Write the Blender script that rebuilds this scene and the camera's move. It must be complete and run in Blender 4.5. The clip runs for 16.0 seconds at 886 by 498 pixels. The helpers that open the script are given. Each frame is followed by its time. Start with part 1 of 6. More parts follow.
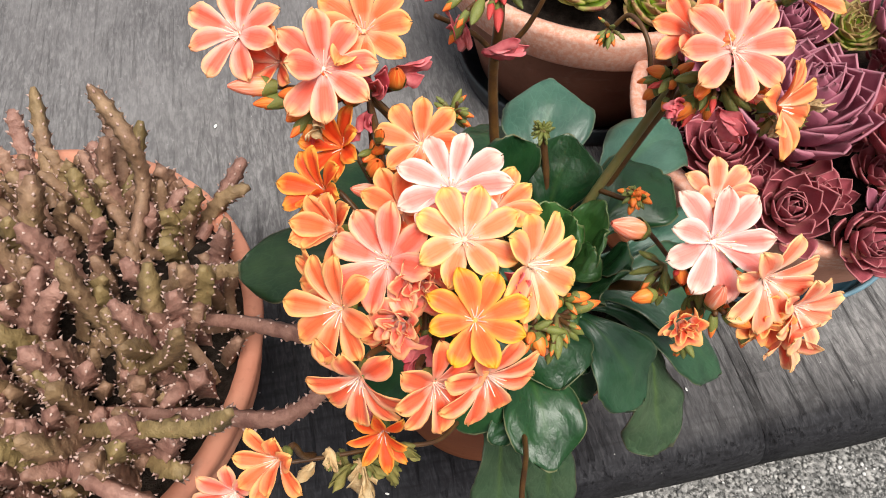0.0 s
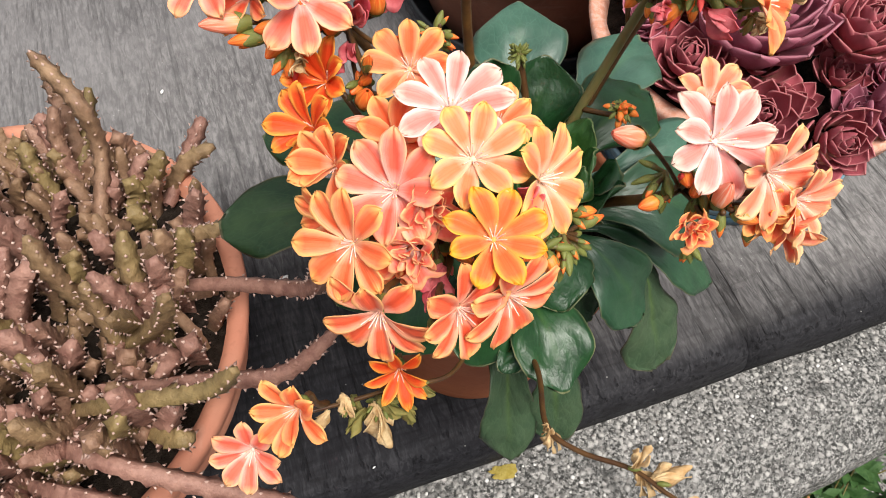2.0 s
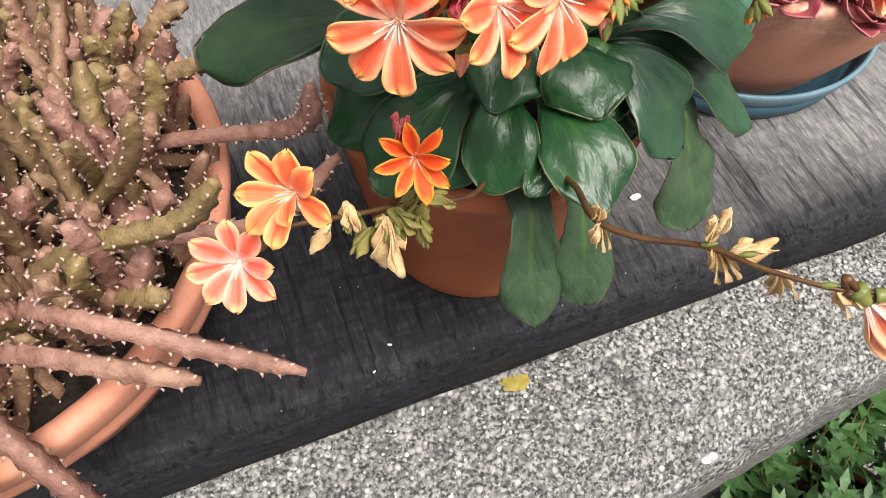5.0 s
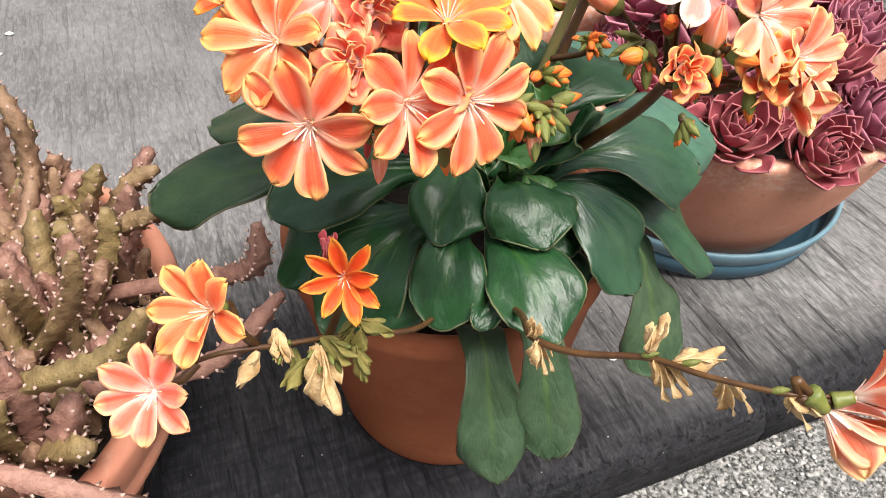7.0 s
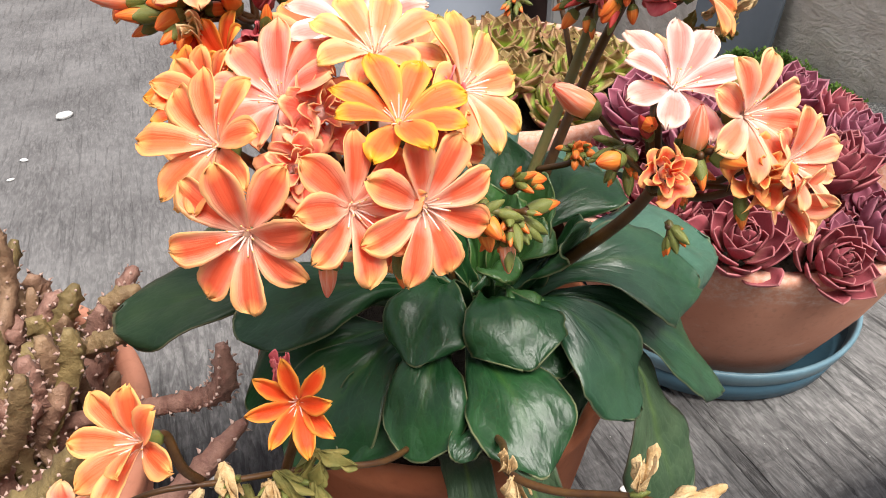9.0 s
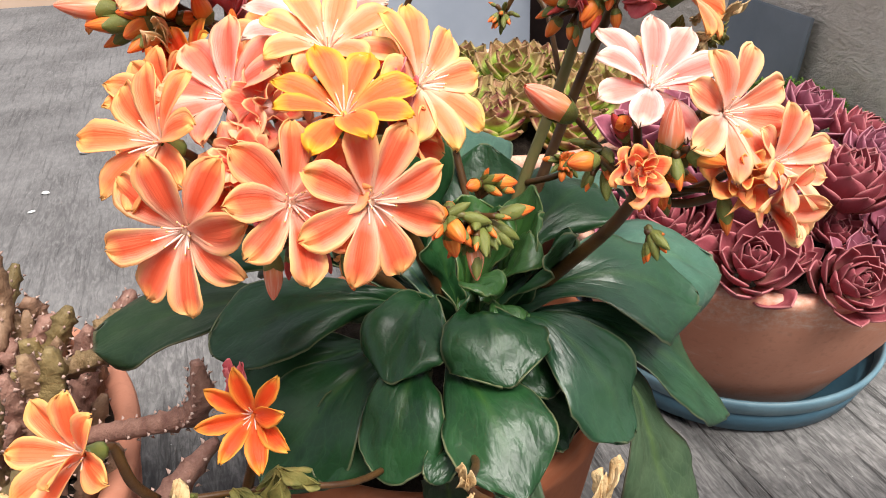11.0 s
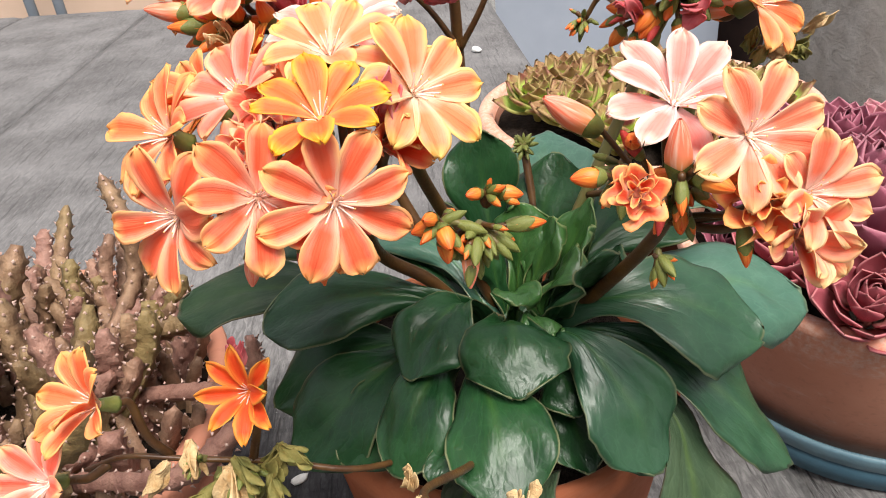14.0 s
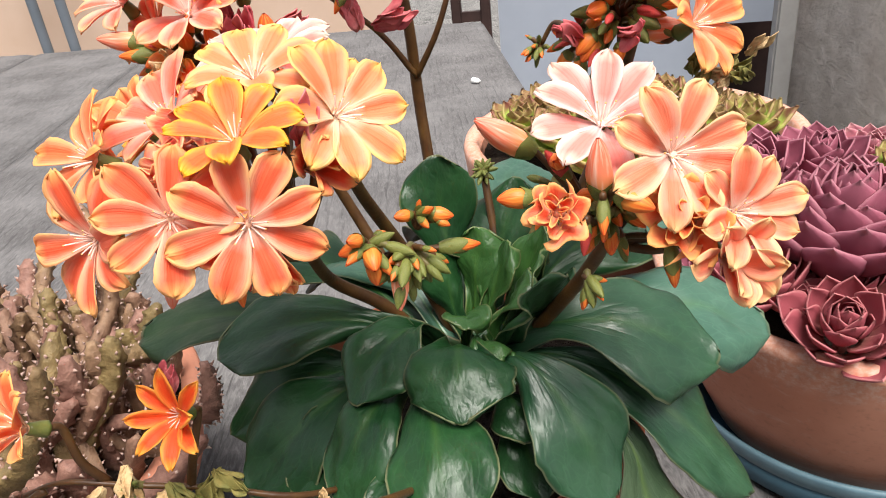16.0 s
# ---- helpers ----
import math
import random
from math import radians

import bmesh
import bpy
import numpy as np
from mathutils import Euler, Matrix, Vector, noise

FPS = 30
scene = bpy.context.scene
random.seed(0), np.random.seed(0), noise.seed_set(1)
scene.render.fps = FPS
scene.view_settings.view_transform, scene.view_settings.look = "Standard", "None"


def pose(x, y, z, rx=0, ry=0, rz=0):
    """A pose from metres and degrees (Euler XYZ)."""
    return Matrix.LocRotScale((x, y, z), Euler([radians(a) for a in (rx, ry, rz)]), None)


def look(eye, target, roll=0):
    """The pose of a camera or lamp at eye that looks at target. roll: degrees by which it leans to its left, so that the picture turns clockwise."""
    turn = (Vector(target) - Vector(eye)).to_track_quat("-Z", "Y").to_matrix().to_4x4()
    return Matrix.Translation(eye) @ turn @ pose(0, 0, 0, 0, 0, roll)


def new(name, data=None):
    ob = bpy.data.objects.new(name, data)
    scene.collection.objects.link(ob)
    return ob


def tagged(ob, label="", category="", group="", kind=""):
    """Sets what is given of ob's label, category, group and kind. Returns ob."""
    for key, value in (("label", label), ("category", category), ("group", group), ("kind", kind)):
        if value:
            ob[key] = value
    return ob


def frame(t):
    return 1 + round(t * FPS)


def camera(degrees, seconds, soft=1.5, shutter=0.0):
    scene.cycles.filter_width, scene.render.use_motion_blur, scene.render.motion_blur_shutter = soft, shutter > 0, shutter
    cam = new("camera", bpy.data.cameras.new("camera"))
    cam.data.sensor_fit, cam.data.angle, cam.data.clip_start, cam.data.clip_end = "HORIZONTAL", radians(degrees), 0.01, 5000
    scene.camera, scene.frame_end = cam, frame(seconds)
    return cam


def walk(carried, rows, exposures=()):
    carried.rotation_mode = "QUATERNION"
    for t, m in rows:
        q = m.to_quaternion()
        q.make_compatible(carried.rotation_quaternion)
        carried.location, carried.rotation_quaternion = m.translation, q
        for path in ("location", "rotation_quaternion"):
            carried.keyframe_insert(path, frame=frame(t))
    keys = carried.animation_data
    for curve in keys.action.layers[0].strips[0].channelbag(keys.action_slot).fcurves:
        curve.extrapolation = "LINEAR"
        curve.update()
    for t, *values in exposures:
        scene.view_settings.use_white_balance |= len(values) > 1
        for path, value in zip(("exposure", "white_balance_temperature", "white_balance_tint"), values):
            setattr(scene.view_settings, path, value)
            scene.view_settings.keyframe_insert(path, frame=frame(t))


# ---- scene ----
cam = camera(63.0, 16.0, soft=1.0)
# seconds, eye in metres, yaw, pitch and roll in degrees
PATH = [
    (0, -0.00992, -0.08208, 0.44337, 0.106, -56.418, 0.826),
    (0.5, -0.00806, -0.08032, 0.42998, -1.301, -57.215, 1.454),
    (1, -0.01009, -0.08152, 0.42400, -2.697, -58.937, 0.810),
    (1.5, -0.01942, -0.08335, 0.43620, -4.712, -58.923, 0.577),
    (2, -0.02649, -0.08580, 0.43354, -7.223, -59.761, 1.193),
    (2.5, -0.03291, -0.09073, 0.42462, -9.864, -60.792, 1.890),
    (3, -0.03765, -0.09479, 0.40929, -11.239, -61.962, 2.584),
    (3.5, -0.04206, -0.10302, 0.39574, -12.497, -62.423, 3.975),
    (3.7, -0.04386, -0.10564, 0.39047, -12.006, -62.538, 3.524),
    (5.8, -0.03763, -0.12834, 0.35059, -9.253, -54.926, 1.624),
    (6, -0.03560, -0.12946, 0.34732, -9.248, -53.686, 1.422),
    (6.5, -0.03075, -0.13341, 0.34459, -9.136, -50.004, 1.121),
    (7, -0.02421, -0.13438, 0.34443, -8.938, -43.910, 0.526),
    (7.5, -0.01982, -0.13217, 0.34337, -8.824, -40.502, 0.143),
    (8, -0.01541, -0.12920, 0.34124, -8.221, -37.151, -0.541),
    (8.5, -0.01187, -0.12579, 0.33807, -7.852, -35.425, -0.973),
    (9, -0.00946, -0.12401, 0.33254, -7.149, -34.406, -1.119),
    (9.5, -0.00522, -0.12447, 0.32779, -6.712, -33.563, -1.357),
    (10, -0.00104, -0.12403, 0.32508, -6.106, -32.613, -1.974),
    (10.2, 0.00074, -0.12345, 0.32423, -5.822, -32.217, -2.283),
    (12.3, 0.01950, -0.12507, 0.31942, 0.503, -30.636, -4.060),
    (12.5, 0.02321, -0.12539, 0.31999, 1.699, -30.438, -4.565),
    (13, 0.03325, -0.12519, 0.32100, 5.043, -30.438, -5.591),
    (13.5, 0.04245, -0.12469, 0.32112, 8.495, -30.430, -5.851),
    (14, 0.04776, -0.12439, 0.32162, 11.258, -30.443, -5.784),
    (14.5, 0.05381, -0.12092, 0.32061, 11.807, -30.533, -5.187),
    (15, 0.06074, -0.11681, 0.31593, 10.662, -29.521, -5.404),
    (15.5, 0.06665, -0.11459, 0.31503, 10.690, -29.057, -5.839),
    (16, 0.06727, -0.12206, 0.31759, 12.103, -27.901, -6.529),
]
walk(cam, [(t, pose(x, y, z, 0, 0, yaw) @ pose(0, 0, 0, 90 + pitch) @ pose(0, 0, 0, 0, 0, roll)) for t, x, y, z, yaw, pitch, roll in PATH],
     exposures=[(0.0, 0.08), (3.5, 0.13), (6.0, 0.60), (7.0, 0.52), (9.0, 0.32), (16.0, 0.32)])

# ---- light: a bright overcast sky ----
SUN_AZ, SUN_EL = 146.0, 66.0
world = bpy.data.worlds.new("overcast")
scene.world = world
world.use_nodes = True
wn = world.node_tree.nodes
sky = wn.new("ShaderNodeTexSky")
sky.sky_type, sky.sun_disc = "NISHITA", False
sky.sun_elevation, sky.sun_rotation = radians(SUN_EL), radians(SUN_AZ)
sky.dust_density, sky.air_density = 6.0, 1.0
soft_sky = wn.new("ShaderNodeMixRGB")
soft_sky.inputs[0].default_value = 0.75
soft_sky.inputs[2].default_value = (8.0, 8.2, 8.6, 1)
world.node_tree.links.new(sky.outputs[0], soft_sky.inputs[1])
world.node_tree.links.new(soft_sky.outputs[0], wn["Background"].inputs["Color"])
wn["Background"].inputs["Strength"].default_value = 0.09
sun = new("sun", bpy.data.lights.new("sun", "SUN"))
sun.data.energy, sun.data.angle, sun.data.color = 5.0, radians(34), (1.0, 0.96, 0.9)
SUN_DIR = Vector((math.sin(radians(SUN_AZ)) * math.cos(radians(SUN_EL)), math.cos(radians(SUN_AZ)) * math.cos(radians(SUN_EL)), math.sin(radians(SUN_EL))))
sun.matrix_world = look(SUN_DIR * 3, (0, 0, 0))


# ---- materials ----
class Mat:
    """A small builder of node materials."""

    def __init__(self, name, rough=0.6, spec=0.5, **more):
        self.mat = bpy.data.materials.new(name)
        self.mat.use_nodes = True
        self.tree = self.mat.node_tree
        self.shader = self.tree.nodes["Principled BSDF"]
        self.set("Roughness", rough)
        self.set("Specular IOR Level", spec)
        for key, value in more.items():
            self.set(key.replace("_", " "), value)

    def node(self, kind, **props):
        n = self.tree.nodes.new("ShaderNode" + kind)
        for key, value in props.items():
            if key == "mode":
                n.blend_type = value
            elif key == "op":
                n.operation = value
            elif key == "feature":
                n.feature = value
            elif key == "dims":
                n.noise_dimensions = value
        return n

    def link(self, a, b):
        if hasattr(a, "is_output"):
            self.tree.links.new(a, b)
        else:
            if isinstance(a, tuple) and len(a) == 3 and b.type == "RGBA":
                a = (*a, 1)
            elif isinstance(a, float) and b.type == "RGBA":
                a = (a, a, a, 1)
            b.default_value = a

    def set(self, key, value):
        self.link(value, self.shader.inputs[key])

    def coords(self, which="Object", scale=(1, 1, 1), turn=0.0):
        c, m = self.node("TexCoord"), self.node("Mapping")
        self.tree.links.new(c.outputs[which], m.inputs[0])
        m.inputs["Scale"].default_value = scale
        m.inputs["Rotation"].default_value = (0, 0, radians(turn))
        return m.outputs[0]

    def noise(self, at, scale, detail=4, rough=0.55, warp=0.0):
        n = self.node("TexNoise")
        self.link(at, n.inputs["Vector"])
        n.inputs["Scale"].default_value, n.inputs["Detail"].default_value = scale, detail
        n.inputs["Roughness"].default_value, n.inputs["Distortion"].default_value = rough, warp
        return n.outputs["Fac"]

    def cells(self, at, scale, feature="F1", out="Distance"):
        n = self.node("TexVoronoi", feature=feature)
        self.link(at, n.inputs["Vector"])
        n.inputs["Scale"].default_value = scale
        return n.outputs[out]

    def ramp(self, fac, *stops):
        n = self.node("ValToRGB")
        self.link(fac, n.inputs[0])
        els = n.color_ramp.elements
        while len(els) < len(stops):
            els.new(0.5)
        for e, (at, colour) in zip(els, stops):
            e.position = at
            e.color = (*colour, 1) if isinstance(colour, tuple) else (colour, colour, colour, 1)
        return n.outputs[0]

    def mix(self, fac, a, b, mode="MIX"):
        n = self.node("MixRGB", mode=mode)
        for v, s in ((fac, n.inputs[0]), (a, n.inputs[1]), (b, n.inputs[2])):
            self.link(v, s)
        return n.outputs[0]

    def math(self, op, a, b=0.0):
        n = self.node("Math", op=op)
        self.link(a, n.inputs[0])
        self.link(b, n.inputs[1])
        return n.outputs[0]

    def uv(self):
        c, s = self.node("TexCoord"), self.node("SeparateXYZ")
        self.tree.links.new(c.outputs["UV"], s.inputs[0])
        return s.outputs[0], s.outputs[1]

    def xyz(self, at):
        s = self.node("SeparateXYZ")
        self.link(at, s.inputs[0])
        return s.outputs

    def rand(self):
        return self.node("ObjectInfo").outputs["Random"]

    def bump(self, height, strength=0.3, distance=0.001):
        b = self.node("Bump")
        self.link(height, b.inputs["Height"])
        b.inputs["Strength"].default_value, b.inputs["Distance"].default_value = strength, distance
        self.set("Normal", b.outputs[0])

    def through_light(self, share, colour):
        """Lets part of the light through a thin leaf or petal."""
        t, m = self.node("BsdfTranslucent"), self.node("MixShader")
        self.link(colour, t.inputs["Color"])
        m.inputs[0].default_value = share
        self.tree.links.new(self.shader.outputs[0], m.inputs[1])
        self.tree.links.new(t.outputs[0], m.inputs[2])
        self.tree.links.new(m.outputs[0], self.tree.nodes["Material Output"].inputs["Surface"])


def petal_material(name, heart, middle, margin, edge, stripe=0.28):
    middle = (middle[0], middle[1] * 0.84, middle[2] * 0.84)
    m = Mat(name, rough=0.46, spec=0.3)
    u, v = m.uv()
    side = m.math("ABSOLUTE", m.math("SUBTRACT", u, 0.5))
    wob = m.noise(m.coords("UV", (1, 1, 1)), 5, 4)
    shift = m.math("MULTIPLY", m.math("SUBTRACT", wob, 0.5), 0.14)
    side_w = m.math("ADD", side, shift)
    along = m.ramp(v, (0.0, heart), (0.08, heart), (0.30, middle), (1.0, middle))
    lines = m.noise(m.coords("UV", (16, 0.8, 1)), 1.0, 3)
    deep = m.mix(m.ramp(lines, (0.46, 0.0), (0.62, stripe)), along, tuple(c * k for c, k in zip(middle, (0.97, 0.62, 0.55))))
    # pale flanks towards the base
    white_f = m.math("MULTIPLY", m.ramp(side_w, (0.17, 0.0), (0.46, 1.0)), m.ramp(v, (0.0, 0.9), (0.50, 0.66), (0.85, 0.30), (1.0, 0.2)))
    col = m.mix(white_f, deep, margin)
    # fine darker veins
    vein = m.math("ABSOLUTE", m.math("SINE", m.math("ADD", m.math("MULTIPLY", u, 26.0), m.math("MULTIPLY", wob, 4.0))))
    vein_f = m.math("MULTIPLY", m.ramp(vein, (0.0, 0.26), (0.30, 0.0)), m.ramp(v, (0.10, 0.0), (0.3, 1.0), (0.8, 0.8), (0.93, 0.0)))
    col = m.mix(vein_f, col, tuple(c * k for c, k in zip(middle, (0.95, 0.55, 0.48))))
    # narrow bright rim
    rim_v = m.math("ADD", v, m.math("MULTIPLY", shift, 0.5))
    rim_f = m.math("MAXIMUM", m.ramp(rim_v, (0.70, 0.0), (0.95, 0.80)), m.math("MULTIPLY", m.ramp(m.math("ADD", side, m.math("MULTIPLY", shift, 0.4)), (0.31, 0.0), (0.47, 0.65)), m.ramp(v, (0.25, 0.0), (0.55, 1.0))))
    col = m.mix(rim_f, col, edge)
    shade = m.mix(m.math("MULTIPLY", m.rand(), 0.18), col, middle)
    m.set("Base Color", shade)
    m.bump(m.math("ADD", m.noise(m.coords("UV", (22, 1.5, 1)), 1.0, 4), m.math("MULTIPLY", vein, 0.10)), 0.45, 0.0006)
    m.through_light(0.24, shade)
    return m.mat


PETALS = {
    "cream": petal_material("petal_cream_yellow", (0.97, 0.80, 0.60), (0.95, 0.33, 0.14), (0.98, 0.76, 0.52), (0.98, 0.72, 0.18)),
    "white": petal_material("petal_white_pink", (0.97, 0.86, 0.84), (0.95, 0.38, 0.32), (0.98, 0.90, 0.87), (0.98, 0.86, 0.72)),
    "peach": petal_material("petal_peach", (0.95, 0.60, 0.40), (0.93, 0.220, 0.078), (0.98, 0.62, 0.34), (0.98, 0.60, 0.18)),
    "coral": petal_material("petal_coral", (0.97, 0.61, 0.47), (0.93, 0.180, 0.078), (0.98, 0.66, 0.46), (0.99, 0.60, 0.20)),
    "yellow": petal_material("petal_yellow_orange", (0.95, 0.44, 0.20), (0.93, 0.20, 0.055), (0.97, 0.46, 0.11), (0.98, 0.62, 0.03)),
    "salmon": petal_material("petal_pale_salmon", (0.98, 0.80, 0.70), (0.95, 0.31, 0.17), (0.98, 0.76, 0.60), (0.98, 0.72, 0.32)),
    "orange": petal_material("petal_deep_orange", (0.84, 0.20, 0.08), (0.84, 0.105, 0.022), (0.94, 0.32, 0.06), (0.96, 0.54, 0.08)),
    "pink": petal_material("petal_salmon_pink", (0.96, 0.66, 0.58), (0.93, 0.21, 0.13), (0.98, 0.72, 0.62), (0.98, 0.64, 0.30)),
}


def leaf_material(name, dark, light, edge, rough, veins=0.3, spec=0.5, pucker=1.0):
    m = Mat(name, rough=rough, spec=spec)
    u, v = m.uv()
    side = m.math("ABSOLUTE", m.math("SUBTRACT", u, 0.5))
    warp = m.noise(m.coords("UV", (2.0, 1.6, 1)), 2.0, 3)
    blot = m.noise(m.coords("Object", (1, 1, 1)), 60, 5)
    col = m.mix(m.ramp(blot, (0.35, 0.0), (0.7, 1.0)), dark, light)
    # side veins leave the midrib at a slant and branch towards the margin
    slant = m.math("ADD", m.math("MULTIPLY", m.math("SUBTRACT", v, m.math("MULTIPLY", side, 0.95)), 17.0), m.math("MULTIPLY", warp, 9.0))
    rib = m.math("ABSOLUTE", m.math("SINE", slant))
    net = m.cells(m.coords("UV", (11, 15, 1)), 1.0, "DISTANCE_TO_EDGE")
    line = m.math("MAXIMUM", m.ramp(rib, (0.0, 1.0), (0.16, 0.0)), m.math("MULTIPLY", m.ramp(net, (0.0, 1.0), (0.07, 0.0)), 0.55))
    col = m.mix(m.math("MULTIPLY", line, veins), col, tuple(min(1.0, c * 1.7 + 0.008) for c in light))
    mid = m.math("MULTIPLY", m.ramp(side, (0.0, 1.0), (0.07, 0.0)), m.ramp(v, (0.0, 1.0), (0.85, 0.0)))
    col = m.mix(m.math("MULTIPLY", mid, 0.55), col, (0.07 + light[0], 0.12 + light[1], 0.03))
    brim = m.math("MAXIMUM", m.ramp(side, (0.480, 0.0), (0.490, 1.0)), m.ramp(v, (0.982, 0.0), (0.990, 1.0)))
    col = m.mix(m.math("MULTIPLY", brim, 0.55), col, edge)
    col = m.mix(m.math("MULTIPLY", m.rand(), 0.30), col, dark)
    m.set("Base Color", col)
    m.set("Roughness", m.ramp(m.noise(m.coords("Object"), 160, 4), (0.3, rough - 0.05), (0.75, rough + 0.12)))
    quilt = m.math("ADD", m.math("MULTIPLY", m.ramp(rib, (0.0, 0.0), (0.9, 1.0)), 0.16), m.math("MULTIPLY", m.ramp(net, (0.0, 0.0), (0.4, 1.0)), 0.14))
    grain = m.math("ADD", m.math("MULTIPLY", m.cells(m.coords("Object"), 1100), 0.05), m.math("MULTIPLY", m.noise(m.coords("Object"), 110, 3), 0.28))
    groove = m.math("MULTIPLY", mid, -0.35)
    m.bump(m.math("ADD", m.math("ADD", m.math("MULTIPLY", quilt, pucker), grain), groove), 0.40, 0.0012)
    m.through_light(0.10, col)
    return m.mat


LEAF = leaf_material("leaf_glossy_green", (0.006, 0.034, 0.010), (0.020, 0.076, 0.022), (0.28, 0.27, 0.14), 0.36, 0.22, 0.42)
# lighter leaf green for the right-hand leaves, sky sheen put into the colour
LEAF_SHEEN = leaf_material("leaf_sheen_green", (0.011, 0.050, 0.021), (0.031, 0.094, 0.041), (0.22, 0.22, 0.12), 0.35, 0.25, 0.62)
LEAF_MATT = leaf_material("leaf_matt_green", (0.008, 0.026, 0.010), (0.024, 0.048, 0.018), (0.18, 0.15, 0.09), 0.42, 0.2, 0.3)
LEAF_OLD = leaf_material("leaf_ageing_green", (0.030, 0.062, 0.030), (0.062, 0.100, 0.050), (0.10, 0.07, 0.05), 0.50, 0.3, 0.3, 2.0)
# green leaves paled and blued: reflected sky is part of this colour
LEAF_BLUE_SHEEN = leaf_material("leaf_blue_sheen", (0.033, 0.102, 0.064), (0.068, 0.156, 0.104), (0.24, 0.26, 0.15), 0.36, 0.25, 0.7)
LEAF_YOUNG = leaf_material("leaf_young_green", (0.025, 0.085, 0.018), (0.055, 0.14, 0.030), (0.28, 0.30, 0.13), 0.34, 0.3)


def plain(name, a, b, scale, rough=0.6, bump=0.3, depth=0.0006, spec=0.4, thin=0.0, vary=0.25):
    m = Mat(name, rough=rough, spec=spec)
    n = m.noise(m.coords(), scale, 5)
    col = m.mix(m.ramp(n, (0.32, 0.0), (0.7, 1.0)), a, b)
    col = m.mix(m.math("MULTIPLY", m.rand(), vary), col, tuple(c * 0.55 for c in a))
    m.set("Base Color", col)
    m.bump(m.noise(m.coords(), scale * 6, 4), bump, depth)
    if thin:
        m.through_light(thin, col)
    return m.mat


STALK = plain("flower_stalk", (0.060, 0.024, 0.009), (0.130, 0.062, 0.016), 120, 0.45)
STALK_GREEN = plain("green_stalk", (0.12, 0.13, 0.04), (0.20, 0.14, 0.05), 120, 0.45)
STAMEN = plain("stamen_filament", (0.94, 0.62, 0.52), (0.97, 0.82, 0.72), 300, 0.5)
ANTHER = plain("anther", (0.80, 0.40, 0.12), (0.9, 0.62, 0.28), 600, 0.7)
CALYX = plain("calyx_green", (0.10, 0.14, 0.030), (0.25, 0.24, 0.06), 170, 0.42)


def bud_material(name, base, middle, tip, line):
    m = Mat(name, rough=0.42, spec=0.35)
    u, v = m.uv()
    col = m.ramp(v, (0.15, base), (0.5, middle), (0.95, tip))
    stripes = m.noise(m.coords("UV", (16, 1.2, 1)), 1.0, 2)
    col = m.mix(m.ramp(stripes, (0.45, 0.0), (0.65, 0.8)), col, line)
    col = m.mix(m.math("MULTIPLY", m.rand(), 0.25), col, middle)
    m.set("Base Color", col)
    m.bump(stripes, 0.3, 0.0008)
    m.through_light(0.12, col)
    return m.mat


BUD_ORANGE = bud_material("bud_orange", (0.60, 0.24, 0.05), (0.84, 0.21, 0.03), (0.76, 0.09, 0.02), (0.90, 0.36, 0.07))
BUD_CORAL = bud_material("bud_coral", (0.90, 0.42, 0.14), (0.91, 0.26, 0.14), (0.86, 0.16, 0.09), (0.96, 0.66, 0.50))
BUD_RED = plain("withered_red", (0.55, 0.03, 0.03), (0.75, 0.12, 0.10), 180, 0.5, thin=0.2)
PINK_DRY = plain("withered_pink", (0.62, 0.07, 0.10), (0.88, 0.32, 0.32), 160, 0.55, thin=0.2)
DRY = plain("dry_petal", (0.46, 0.27, 0.11), (0.74, 0.56, 0.32), 220, 0.8, 0.6, 0.001, 0.2)
DRY_GREEN = plain("withered_calyx", (0.13, 0.13, 0.03), (0.28, 0.22, 0.06), 240, 0.7, 0.6)


def clay_material(name, a, b, bloom, pale, lime_from=None):
    m = Mat(name, rough=0.72, spec=0.3)
    at = m.coords("Object")
    n = m.noise(at, 18, 6)
    fine = m.noise(at, 260, 4)
    col = m.mix(m.ramp(n, (0.35, 0.0), (0.68, 1.0)), a, b)
    col = m.mix(m.math("MULTIPLY", m.ramp(fine, (0.55, 0.0), (0.75, 1.0)), 0.35), col, tuple(c * 0.6 for c in a))
    crust = m.noise(m.coords("Object", (1, 1, 2.2)), 26, 7, 0.7, 1.2)
    col = m.mix(m.math("MULTIPLY", m.ramp(crust, (0.56, 0.0), (0.72, 1.0)), bloom), col, pale)
    if lime_from is not None:  # lime crust below the rim
        height = m.math("ADD", m.xyz(at)[2], m.math("MULTIPLY", m.math("SUBTRACT", crust, 0.5), 0.05))
        lime = m.math("MULTIPLY", m.ramp(height, (lime_from, 0.0), (lime_from + 0.014, 1.0)), m.ramp(m.noise(at, 320, 5, 0.7), (0.42, 0.0), (0.62, 1.0)))
        col = m.mix(m.math("MULTIPLY", lime, 0.45), col, pale)
        col = m.mix(m.math("MULTIPLY", m.ramp(height, (0.012, 1.0), (0.030, 0.0)), 0.8), col, pale)
    m.set("Base Color", col)
    m.bump(m.math("ADD", m.math("MULTIPLY", n, 0.6), m.math("MULTIPLY", fine, 0.5)), 0.35, 0.0012)
    return m.mat


